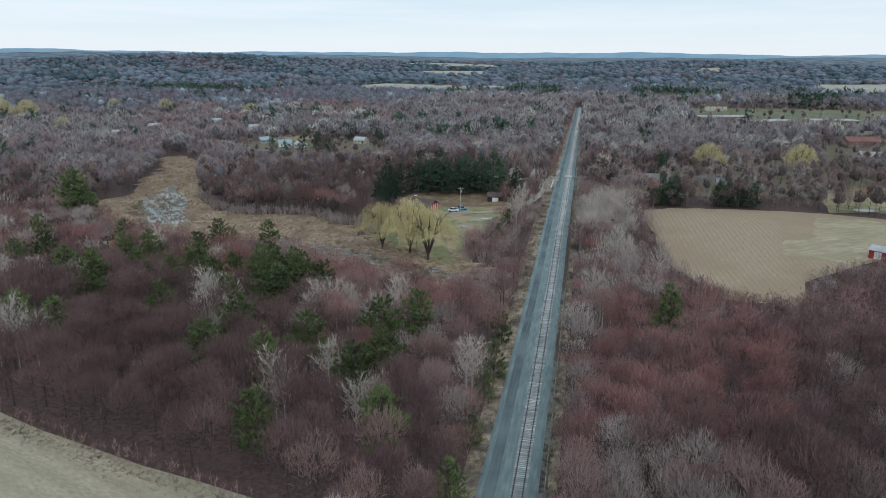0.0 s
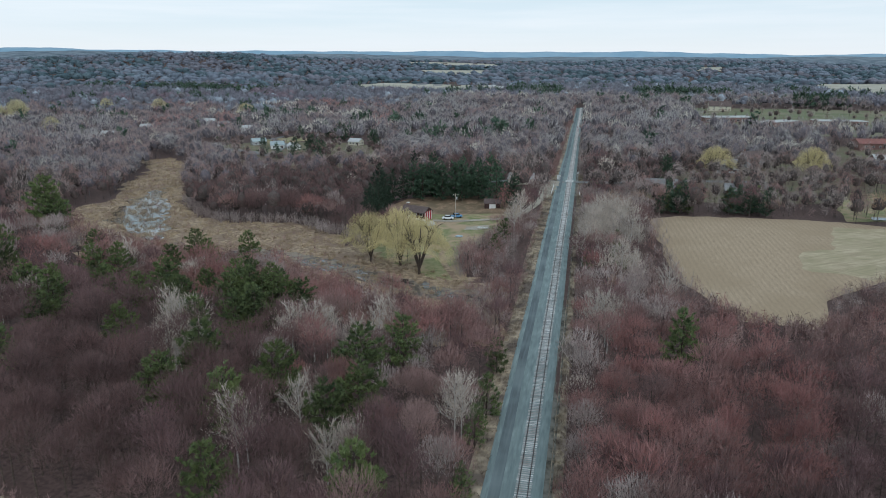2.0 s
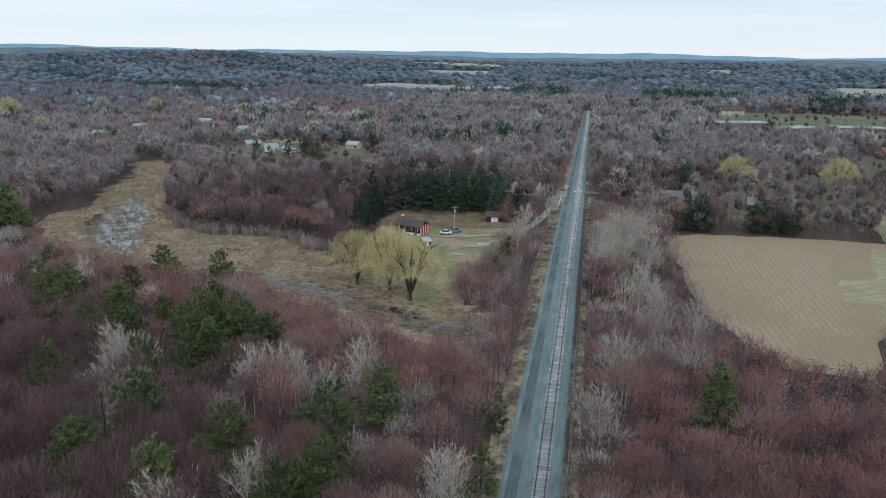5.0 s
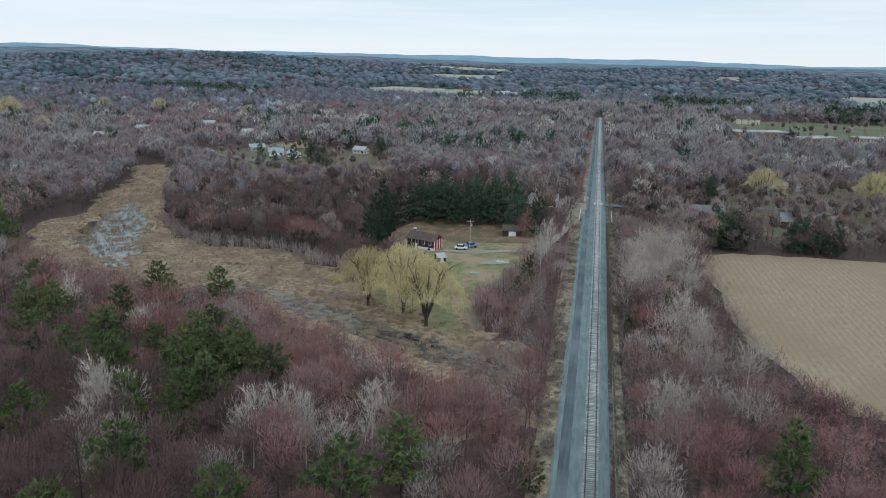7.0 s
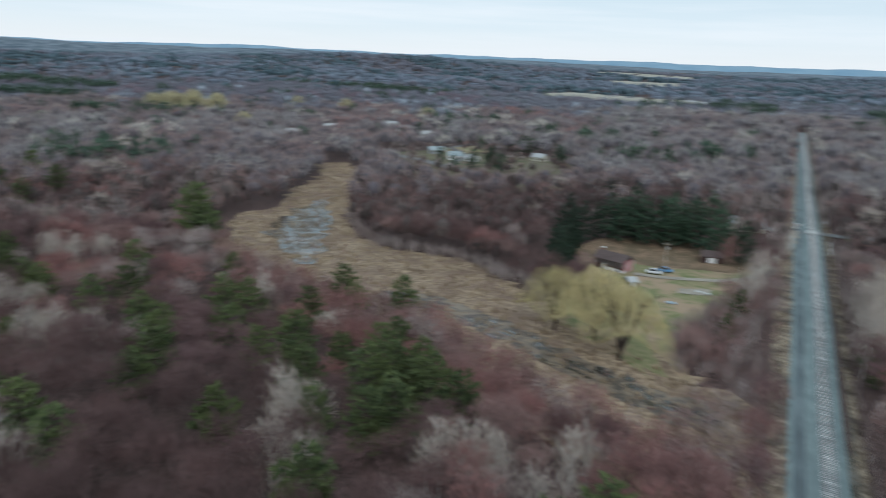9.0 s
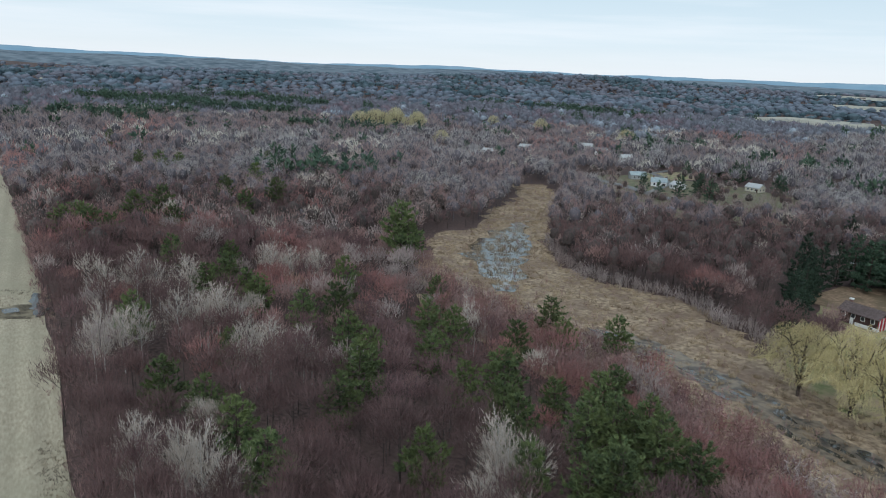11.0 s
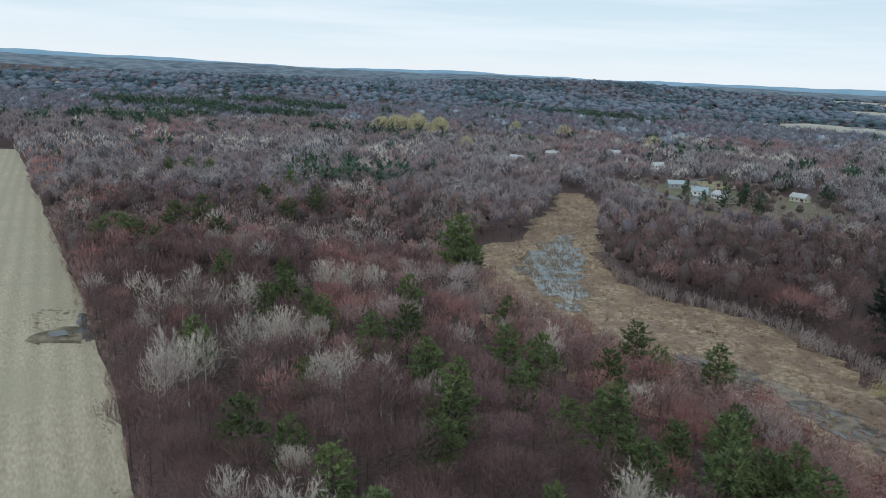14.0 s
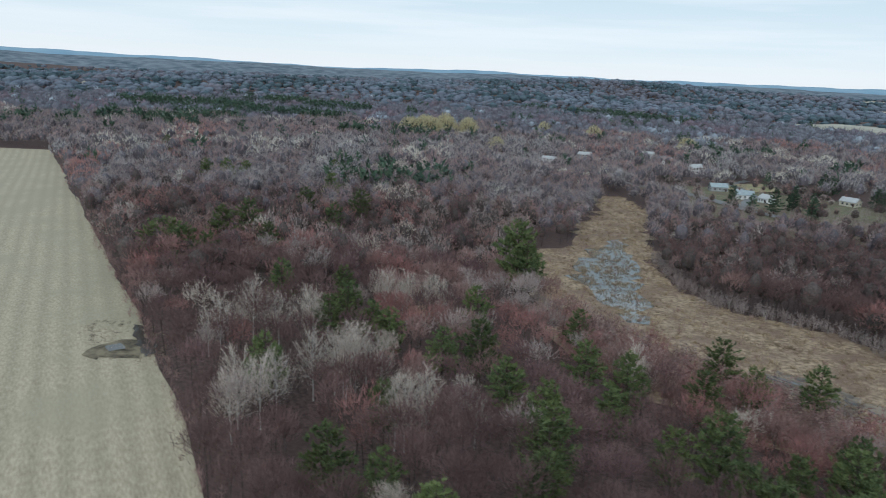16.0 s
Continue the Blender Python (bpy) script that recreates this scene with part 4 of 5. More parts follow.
fine_tpl = make_templates(51, 6, lambda r: crowned(r, r.uniform(10, 13.5), r.uniform(.3, .42), r.uniform(3.5, 4.8), (5, 2, 90, 1.3, .06, 4), (4, 5, 560, 1.25, .095, .36, 11)))
soft_tpl = make_templates(55, 7, lambda r: crowned(r, r.uniform(10, 14), r.uniform(.26, .38), r.uniform(3.6, 5.0), (3, 1, 30, 1.4, .10, 3), (4, 5, 310, 1.3, .15, .42)))
for rest, tpl in ((~single & close, fine_tpl), (~single & ~close, soft_tpl)):
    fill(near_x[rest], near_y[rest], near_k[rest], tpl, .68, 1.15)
mx, my = scatter(7.0, 234, 480)
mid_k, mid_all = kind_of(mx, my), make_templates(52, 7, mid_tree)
# from about 345 m out crowns take the colours with haze painted in
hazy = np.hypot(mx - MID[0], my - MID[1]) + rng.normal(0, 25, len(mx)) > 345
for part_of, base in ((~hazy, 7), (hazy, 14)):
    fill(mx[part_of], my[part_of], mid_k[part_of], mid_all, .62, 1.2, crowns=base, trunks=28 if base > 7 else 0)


def sparse(poly, step, seed):
    """Single trees here and there within a clearing."""
    r = np.random.default_rng(seed)
    p = np.array(poly)
    lo, hi = p.min(0), p.max(0)
    gx, gy = np.meshgrid(np.arange(lo[0], hi[0], step), np.arange(lo[1], hi[1], step))
    x, y = gx.ravel() + r.uniform(-.5, .5, gx.size) * step, gy.ravel() + r.uniform(-.5, .5, gx.size) * step
    k = inside(x, y, poly)
    return x[k], y[k]


mid_tpl = make_templates(53, 5, lambda r: soft_tree(r, r.uniform(9, 13), r.uniform(.1, .25), 3.2, 240, 1.4, .075))
for poly, step in ((HOUSES_CLEAR, 9), (BACK_STRIP, 5), (CROFTS, 5.6), (RED_BARNS, 10), (CAMPUS, 17)):
    cx, cy = sparse(poly, step, int(step))
    keep = ~before_home(cx, cy)
    cx, cy = cx[keep], cy[keep]
    cut = len(cx) // 2
    mixed = rng.permutation(len(cx))
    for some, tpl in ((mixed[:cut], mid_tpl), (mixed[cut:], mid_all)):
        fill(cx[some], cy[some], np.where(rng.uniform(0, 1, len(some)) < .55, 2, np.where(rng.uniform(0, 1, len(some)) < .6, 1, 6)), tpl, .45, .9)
shrub_tpl = make_templates(54, 5, lambda r: soft_tree(r, r.uniform(5, 7), .06, 2.5, 120, 1.1, .12))
sx, sy = sparse(MARSH, 2.6, 21)
south = sy < np.interp(sx, [-160, -110, -92, -74, -56, -46, -40, -28, -12], [254, 244, 238, 228, 219, 212, 207, 204, 201])
sx, sy = sx[south], sy[south]
fill(sx, sy, np.where(swath(sx, sy, 9, 3) + rng.normal(0, .2, len(sx)) > .62, 0, np.where(rng.uniform(0, 1, len(sx)) < .5, 1, np.where(rng.uniform(0, 1, len(sx)) < .5, 4, 2))), shrub_tpl, .8, 1.35, trunks=7)
sx, sy = sparse(BRUSHY, 3.8, 23)
fill(sx, sy, np.where(rng.uniform(0, 1, len(sx)) < .15, 1, 2), mid_tpl, .4, .72)
sx, sy = sparse(((-27, 188), (-9, 186), (-9, 232), (-22, 229), (-24, 212)), 2.8, 33)
fill(sx, sy, np.where(rng.uniform(0, 1, len(sx)) < .4, 2, 1), shrub_tpl, .45, 1.0, trunks=7)
sx, sy = sparse(SCRUB_STRIP, 3.4, 27)
keep = ~inside(sx, sy, FIELD_R)
sx, sy = sx[keep], sy[keep]
fill(sx, sy, np.where(rng.uniform(0, 1, len(sx)) < .3, 6, rng.integers(1, 3, len(sx))), shrub_tpl, .4, .95, trunks=7)
sx, sy = sparse(SCRUB_EDGE, 3.1, 29)
keep = ~inside(sx, sy, FIELD_R) & ~inside(sx, sy, SCRUB)
sx, sy = sx[keep], sy[keep]
fill(sx, sy, np.where(rng.uniform(0, 1, len(sx)) < .35, 6, rng.integers(1, 3, len(sx))), shrub_tpl, .45, .9, trunks=7)
sx, sy = sparse(SCRUB, 3.3, 22)
fill(sx, sy, np.where(rng.uniform(0, 1, len(sx)) < .25, 0, np.where(rng.uniform(0, 1, len(sx)) < .6, 6, 1)), shrub_tpl, .55, 1.25, trunks=7)
def far_tree(i, reach, tall, sprays, length, wide, inner=.55):
    r = np.random.default_rng(700 + i)
    return puff(r, tall * r.uniform(.8, 1.2), .1, reach * r.uniform(.85, 1.15), 3, 6, sprays, length, wide, inner, 6, 1.3)


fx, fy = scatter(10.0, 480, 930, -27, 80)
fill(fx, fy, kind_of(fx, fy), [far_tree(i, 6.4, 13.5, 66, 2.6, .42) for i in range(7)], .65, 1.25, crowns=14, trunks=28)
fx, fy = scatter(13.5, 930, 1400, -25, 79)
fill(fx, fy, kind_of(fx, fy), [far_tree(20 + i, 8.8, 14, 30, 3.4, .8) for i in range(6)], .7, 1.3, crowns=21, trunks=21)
green = Stuff()
ex, ey = scatter(10, 400, 1400)
g = ((swath(ex, ey, 70, 2) > .90) & (rng.uniform(0, 1, len(ex)) < .22)) | (rng.uniform(0, 1, len(ex)) < .008)
for cx, cy, r in ((-814, 420, 42), (-734, 424, 36), (-828, 517, 50), (-920, 625, 60), (-870, 653, 45), (-820, 681, 40), (-634, 575, 22), (-973, 820, 60), (-1115, 798, 70),
                  (-1034, 648, 60), (-1091, 581, 70), (-881, 1280, 70), (-780, 1270, 60), (-660, 1207, 60), (-610, 1220, 50), (120, 1050, 60), (-80, 1100, 50), (260, 930, 40)):
    g |= (np.hypot(ex - cx, (ey - cy) * 1.3) < r) & (rng.uniform(0, 1, len(ex)) < .92)
ex, ey = ex[g], ey[g]
cones = [evergreen(np.random.default_rng(600 + i), 15.5, 5.4, 36, 3, 2.8, 1.4, bare=.12, power=.6, waist=.25)[1] for i in range(5)]
w = rng.integers(0, 5, len(ex))
for i in range(5):
    s = w == i
    green.add(cones[i], ex[s], ey[s], land(ex[s], ey[s]), rng.uniform(.85, 1.3, s.sum()), rng.uniform(0, 6.28, s.sum()), 0)
green.build("far_evergreens", [M_midpine], "scattered dark evergreens in the far woods", "evergreens")
wood.build("bare_woods", MATS, "bare early-spring woodland in red, brown and grey, with haze in the colours further off", "woods")

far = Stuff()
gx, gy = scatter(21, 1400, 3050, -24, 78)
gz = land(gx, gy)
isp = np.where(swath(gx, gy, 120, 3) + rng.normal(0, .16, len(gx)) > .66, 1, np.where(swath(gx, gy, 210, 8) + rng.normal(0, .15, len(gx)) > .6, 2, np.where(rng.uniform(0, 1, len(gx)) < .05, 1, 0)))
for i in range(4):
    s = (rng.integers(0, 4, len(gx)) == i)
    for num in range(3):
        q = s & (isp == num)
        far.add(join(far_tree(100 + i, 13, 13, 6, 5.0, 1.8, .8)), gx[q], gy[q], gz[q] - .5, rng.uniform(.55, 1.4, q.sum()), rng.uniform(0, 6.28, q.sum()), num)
far.build("far_woods", [M_farwood, M_farpine, M_farred], "distant bare and evergreen woods to the horizon, coloured blue for haze", "woods")

# ---------------------------------------------------------------- evergreens
pine_tpl = make_templates(3, 7, lambda r: evergreen(r, r.uniform(15.5, 18), r.uniform(4.4, 5.4), 380, 9, .95, .34, bare=.26, power=.62, waist=.26))
pines = [tree_thing("pine_tree", t, M_barkdark, M_pine, "dark green white pine standing among bare trees", "pine tree") for t in pine_tpl]
plant(pines, [(-180, 254, 1.5), (-175, 252, 1.15)] + [(x, y, rng.uniform(.82, 1.02)) for x, y in PINES] + [(x, y, rng.uniform(.70, .92)) for x, y in PINES_SOUTH], "pines in the wood", rng)
SPRUCE_ROW = ((-68, 279), (-70, 284), (-71, 289), (-71.5, 294), (-72, 299), (-72, 304), (-73, 309), (-74, 315), (-75, 321), (-76, 328), (-75, 335), (-72, 342), (-78, 318), (-79, 330), (-80, 395))
BACK_HEDGE = ((36, 316), (39, 320), (42, 315), (45, 318), (40, 328), (61, 315), (64, 318), (67, 314), (70, 318), (73, 313), (66, 325), (46, 332), (78, 330))
PINE_ROW = ((-68, 345), (-63, 341), (-58, 346), (-54, 341), (-49, 345), (-45, 340), (-42, 346), (-38, 342), (-33, 344), (-29, 332), (-21, 327), (-60, 352), (-47, 352), (-40, 352), (-65, 352))
M_darkpine = mat("dark_pine_needles", (0.026, 0.055, 0.034), (0.099, 0.152, 0.092), 1.2, rand=0.25, rough=0.7)
spruce_tpl = make_templates(4, 5, lambda r: evergreen(r, r.uniform(15, 18.5), 3.7, 300, 8, .9, .3, bare=.04, power=.85, waist=.08))
spruces = [tree_thing("spruce_tree", t, M_barkdark, M_spruce, "tall dark spruce sheltering the red house", "spruce tree") for t in spruce_tpl]
plant(spruces, [(x, y, rng.uniform(.85, 1.1)) for x, y in SPRUCE_ROW], "spruces behind the red house", rng)
dark_tpl = make_templates(9, 4, lambda r: evergreen(r, r.uniform(17, 20), 5.3, 370, 8, 1.1, .40, bare=.06, power=.72, waist=.16))
darks = [tree_thing("pine_tree", t, M_barkdark, M_darkpine, "dark pine in a row behind open ground", "pine tree") for t in dark_tpl]
plant(darks, [(x, y, rng.uniform(.85, 1.08)) for x, y in PINE_ROW] + [(x, y, rng.uniform(.5, .72)) for x, y in BACK_HEDGE]
      + [(x, y, rng.uniform(.6, .85)) for x, y in ((44, 387), (45.5, 389), (-433, 597), (-437, 600), (-194, 478), (-280, 645), (-185, 518), (-163, 473), (-184, 583), (-205, 600), (-152, 555), (-316, 631), (-342, 634),
                                                   (-301, 596), (-349, 655), (-288, 654), (-207, 601), (-189, 576), (-209, 489), (-186, 489), (-181, 503), (-168, 495), (-447, 610), (-190, 590), (-270, 652), (-228, 600), (-147, 548))], "dark pines", rng)
YOUNG = ((-18, 270), (-19.5, 257), (12, 360), (10, 245), (19, 247), (39, 318), (44, 329), (46, 314), (60, 316), (72, 322), (80, 330),
         (-8, 174), (-7.5, 156), (-8, 146), (-7.5, 130), (-8, 115), (-8, 110), (9, 254), (18, 258))
young_tpl = make_templates(5, 4, lambda r: evergreen(r, r.uniform(9, 12), 2.7, 150, 8, .8, .24, bare=.06, power=.8, waist=.2))
youngs = [tree_thing("young_pine", t, M_barkdark, M_pine, "bushy dark evergreen near the railway", "pine tree") for t in young_tpl]
plant(youngs, [(x, y, rng.uniform(.7, 1.05)) for x, y in YOUNG], "young evergreens", rng)

# ---------------------------------------------------------------- pale trees
pale_tpl = make_templates(6, 6, lambda r: bare_tree(r, r.uniform(12.5, 15), r.uniform(.28, .38), 4.4, 13, 5, 1300, 1.1, .058, up=.85, full=.5, dome=.25))
pales = [tree_thing("pale_tree", t, M_barkpale, M_pale, "pale-barked bare aspen with whitish twigs", "tree") for t in pale_tpl]
stand = []
for x, y in PALES:
    stand.append((x, y, rng.uniform(.92, 1.12)))
    for n in range(1):
        qx, qy = x + rng.normal(0, 2.4), y + rng.normal(0, 2.4)
        if not is_open(qx, qy):
            stand.append((qx, qy, rng.uniform(.7, 1.0)))
plant(pales, stand, "pale aspens", rng)

# ---------------------------------------------------------------- willows
willow_tpl = make_templates(7, 3, lambda r: willow(r, 16.4, 8.6, 9500, .065))
willows = [tree_thing("willow_tree", t, M_barkdark, M_willow, "yellow weeping willow with hanging shoots by the marsh", "willow tree") for t in willow_tpl]
plant(willows, [(-57, 245, .97), (-46.8, 242.5, 1.1), (-39, 235, 1.06), (69, 405, .92), (114, 409, .95)], "yellow willows", rng)
M_farwillow = mat("far_willow_shoots", (0.44, 0.39, 0.22), (0.56, 0.50, 0.31), 6.0)
far_willow_tpl = make_templates(8, 2, lambda r: willow(r, 17, 8.5, 1500, .3))
fws = [tree_thing("willow_tree", t, M_barkdark, M_farwillow, "far yellow willow among bare woods", "willow tree") for t in far_willow_tpl]
plant(fws, [(-623, 646, 1.35), (-606, 656, 1.49), (-599, 676, 1.49), (-602, 713, 1.35), (-483, 621, 0.94), (-519, 849, 1.22), (-575, 825, 1.22), (-379, 802, 1.22), (-615, 690, 1.35), (-630, 670, 1.49), (-640, 655, 1.35), (-590, 700, 1.49), (-612, 668, 1.35), (-625, 700, 1.62), (-580, 690, 1.22), (-645, 685, 1.35), (-500, 640, 0.94)], "far willows", rng)

red_tpl = bare_tree(np.random.default_rng(77), 7.5, .12, 3.4, 9, 3, 900, 1.0, .07, up=.7, dome=.4)
red_one = tree_thing("red_tree", red_tpl, M_barkdark, M_red, "small round tree with dark red twigs beside the shed", "tree")
plant([red_one], [(-24.5, 324, 1.3)], "", rng)

# ---------------------------------------------------------------- low growth
brush_t = [bare_tree(np.random.default_rng(900 + i), 3.2, .05, 1.5, 2, 0, 44, 1.0, .10, up=.9, sides=3) for i in range(4)]
low = Stuff()


def along(line, step, spread, seed):
    """Places shaken about a line."""
    r = np.random.default_rng(seed)
    line = np.array(line, float)
    k = np.concatenate([[0], np.cumsum(np.linalg.norm(np.diff(line, axis=0), axis=1))])
    s = np.arange(0, k[-1], step)
    return np.interp(s, k, line[:, 0]) + r.normal(0, spread, len(s)), np.interp(s, k, line[:, 1]) + r.normal(0, spread, len(s))


def brush(xs, ys, lo, hi, number):
    w = rng.integers(0, 4, len(xs))
    for i in range(4):
        s = w == i
        for piece in brush_t[i]:
            low.add(piece, xs[s], ys[s], land(xs[s], ys[s]) - .1, rng.uniform(lo, hi, s.sum()), rng.uniform(0, 6.28, s.sum()), number)


brush(*along(((-8.4, 85), (-9.6, 380)), 1.8, .7, 1), .3, .8, 0)
brush(*along(((8.0, 85), (6.6, 380)), 1.6, .6, 2), .3, .8, 1)
brush(*along(((-9.2, 400), (-9.4, 850)), .9, .8, 11), .5, 1.3, 0)
brush(*along(((4.9, 400), (2.0, 850)), .9, .8, 12), .5, 1.3, 1)
brush(*along(((40, 216), (46, 204), (61, 199), (80, 219), (118, 260)), .45, 1.8, 3), .6, 1.3, 0)
brush(*along(((33, 309), (33, 256), (36, 236), (41, 217)), 1.5, 1.2, 4), .5, 1.1, 1)
brush(*along(((-37, 108), (-92, 121), (-193, 152), (-317, 188)), 1.3, .8, 5), .4, .9, 0)
brush(*along(((-15, 300), (-18, 270), (-21, 250), (-20, 236)), .5, 3.0, 6), .9, 2.1, 0)
brush(*along(((-149, 236), (-112, 224), (-76, 214), (-41, 196), (-12, 188)), .6, 4.0, 7), .6, 1.6, 2)
brush(*along(((-60, 262), (-73, 272), (-99, 290), (-132, 299), (-157, 316), (-182, 348)), .6, 1.8, 8), .7, 1.5, 1)
brush(*along(((-15, 306), (-20, 290), (-25, 273), (-30, 258), (-29, 247), (-25, 234)), .7, 1.4, 13), .5, 1.3, 1)
mq = sparse(MARSH, 9.5, 31)
brush(*mq, .4, .9, 0)
low.build("underbrush", [M_brown, M_grey, M_red], "tangled bare underbrush along edges", "brush")

# reeds and tussocks
reeds = Stuff()
rr = np.random.default_rng(77)


def tuft(r, n, tall, wide, w):
    az = r.uniform(0, 6.28, n)
    base = np.stack([np.cos(az), np.sin(az), np.zeros(n)], 1) * r.uniform(0, wide, (n, 1))
    way = unit(np.stack([np.cos(az) * .7, np.sin(az) * .7, np.ones(n)], 1) + r.normal(0, .35, (n, 3)))
    return blades(r, base, way, tall * r.uniform(.5, 1.2, n), np.full(n, w))


tufts = [tuft(np.random.default_rng(950 + i), 9, 1.0, .7, .16) for i in range(3)]
qx, qy = rr.uniform(-285, -8, 26000), rr.uniform(185, 478, 26000)
keep = inside(qx, qy, MARSH)
wet = inside(qx, qy, WATER) | inside(qx, qy, CREEK)
keep &= ~wet | (swath(qx, qy, 7, 4) > .45)
qx, qy = qx[keep], qy[keep]
for i in range(3):
    s = rr.integers(0, 3, len(qx)) == i
    reeds.add(tufts[i], qx[s], qy[s], land(qx[s], qy[s]) + .15, rr.uniform(.6, 1.3, s.sum()), rr.uniform(0, 6.28, s.sum()), 0)
wx, wy = rr.uniform(-212, -14, 60000), rr.uniform(212, 380, 60000)
keep = (inside(wx, wy, WATER) & ((swath(wx, wy, 2.0, 4) * (.6 + .6 * swath(wx, wy, 11, 8)) + rr.normal(0, .16, len(wx)) > .40) | (rr.uniform(0, 1, len(wx)) < .06))) | (inside(wx, wy, CREEK) & (swath(wx, wy, 1.8, 6) + rr.normal(0, .2, len(wx)) > .7))
wx, wy = wx[keep], wy[keep]
reeds.add(tufts[2], wx, wy, land(wx, wy) + .1, rr.uniform(.35, .8, len(wx)), rr.uniform(0, 6.28, len(wx)), 0)
for side, lo, hi in ((-1, -9.4, -6.2), (1, 4.1, 6.2)):
    vx, vy = rr.uniform(lo, hi, 1500), rr.uniform(85, 420, 1500)
    vx = vx + track_x(vy)
    reeds.add(tufts[1], vx, vy, track_z(vy) - .4, rr.uniform(.4, .9, 1500), rr.uniform(0, 6.28, 1500), 1)
M_reed = mat("dead_reed", (0.303, 0.230, 0.152), (0.543, 0.439, 0.303), 3.0, (0.209, 0.152, 0.110), 12)
ex2, ey2 = along(((-8, 60), (-9, 80), (-20, 99), (-37, 106.5), (-58, 110.5), (-92, 119), (-139, 132)), .06, 1.6, 61)
pk = inside(ex2, ey2, FIELD_L)
ex2, ey2 = ex2[pk], ey2[pk]
reeds.add(tufts[1], ex2, ey2, land(ex2, ey2) + .1, rr.uniform(.2, .6, len(ex2)), rr.uniform(0, 6.28, len(ex2)), 1)
mx2, my2 = rr.uniform(-216, -188, 420), rr.uniform(143, 158, 420)
edge = np.abs(my2 - 150) + np.abs(mx2 + 201) * .35 + rr.normal(0, 1.2, 420)
pk = (edge > 3.5) & (edge < 8)
reeds.add(tufts[0], mx2[pk], my2[pk], land(mx2[pk], my2[pk]) + .12, rr.uniform(.25, .55, pk.sum()), rr.uniform(0, 6.28, pk.sum()), 1)
reeds.build("dead_reeds", [M_reed, M_drygrass], "flattened tan reeds and dry grass tussocks", "reeds")

# ---------------------------------------------------------------- houses
M_brownwall = mat("dark_brown_shingle", (0.06, 0.035, 0.032), (0.10, 0.06, 0.05), .5, (0.05, 0.03, 0.03), 3)
M_redwall = mat("barn_red_boards", (0.33, 0.035, 0.05), (0.42, 0.06, 0.07), .6, (0.27, 0.03, 0.045), 3)
M_white = mat("white_paint", (0.70, 0.70, 0.68), (0.80, 0.80, 0.79), .8, (0.62, 0.62, 0.6), 4)
M_cream = mat("cream_siding", (0.55, 0.52, 0.42), (0.66, 0.63, 0.52), .8, (0.5, 0.47, 0.38), 4)
M_greywall = mat("grey_siding", (0.30, 0.31, 0.31), (0.40, 0.41, 0.41), .8, (0.26, 0.27, 0.27), 4)
M_roofbrown = mat("brown_shingle_roof", (0.10, 0.075, 0.07), (0.16, 0.12, 0.115), .5, (0.085, 0.065, 0.06), 3)
M_roofgrey = mat("grey_shingle_roof", (0.20, 0.20, 0.205), (0.30, 0.30, 0.30), .5, (0.17, 0.165, 0.16), 3)
M_roofpale = mat("pale_shingle_roof", (0.416, 0.424, 0.424), (0.528, 0.536, 0.536), .5, (0.360, 0.368, 0.368), 4)
M_roofteal = mat("faded_teal_roof", (0.30, 0.36, 0.375), (0.40, 0.46, 0.47), .5, (0.26, 0.30, 0.32), 3)
M_roofred = mat("red_brown_roof", (0.22, 0.10, 0.09), (0.29, 0.14, 0.125), .6, (0.19, 0.09, 0.08), 4)
M_tarp = mat("faded_tarp", (0.28, 0.36, 0.42), (0.38, 0.46, 0.52), .5, rough=.5)
M_glass = mat("window_glass", (0.03, 0.035, 0.04), (0.05, 0.055, 0.06), 1.0, rough=.08)
M_brick = mat("red_brick", (0.20, 0.115, 0.10), (0.27, 0.165, 0.145), .3, (0.17, 0.105, 0.095), 3)
M_concrete = mat("pale_concrete", (0.52, 0.52, 0.50), (0.66, 0.66, 0.64), .8, (0.45, 0.45, 0.43), 3)
M_bluepaint = mat("blue_paint", (0.10, 0.25, 0.45), (0.14, 0.31, 0.52), .6, rough=.35)
M_carwhite = mat("white_car_paint", (0.72, 0.74, 0.76), (0.8, 0.81, 0.82), .8, rough=.25)
M_tyre = mat("tyre_rubber", (0.02, 0.02, 0.02), (0.035, 0.035, 0.035), .2)
M_pole = mat("weathered_pole", (0.352, 0.304, 0.256), (0.528, 0.464, 0.400), .4)
M_metal = mat("galvanised_metal", (0.45, 0.46, 0.47), (0.55, 0.56, 0.57), .5, rough=.45, metal=.6)


def gable_walls(w, d, eave, ridge):
    """Walls of a house with gables at both ends of its width."""
    bm = bmesh.new()
    pts = [(-w / 2, -d / 2, -1.5), (w / 2, -d / 2, -1.5), (w / 2, d / 2, -1.5), (-w / 2, d / 2, -1.5), (-w / 2, -d / 2, eave), (w / 2, -d / 2, eave),
           (w / 2, d / 2, eave), (-w / 2, d / 2, eave), (-w / 2, 0, ridge), (w / 2, 0, ridge)]
    v = [bm.verts.new(p) for p in pts]
    for f in ((0, 1, 5, 4), (2, 3, 7, 6), (1, 2, 6, 9, 5), (3, 0, 4, 8, 7), (4, 5, 9, 8), (6, 7, 8, 9)):
        bm.faces.new([v[i] for i in f])
    return bm


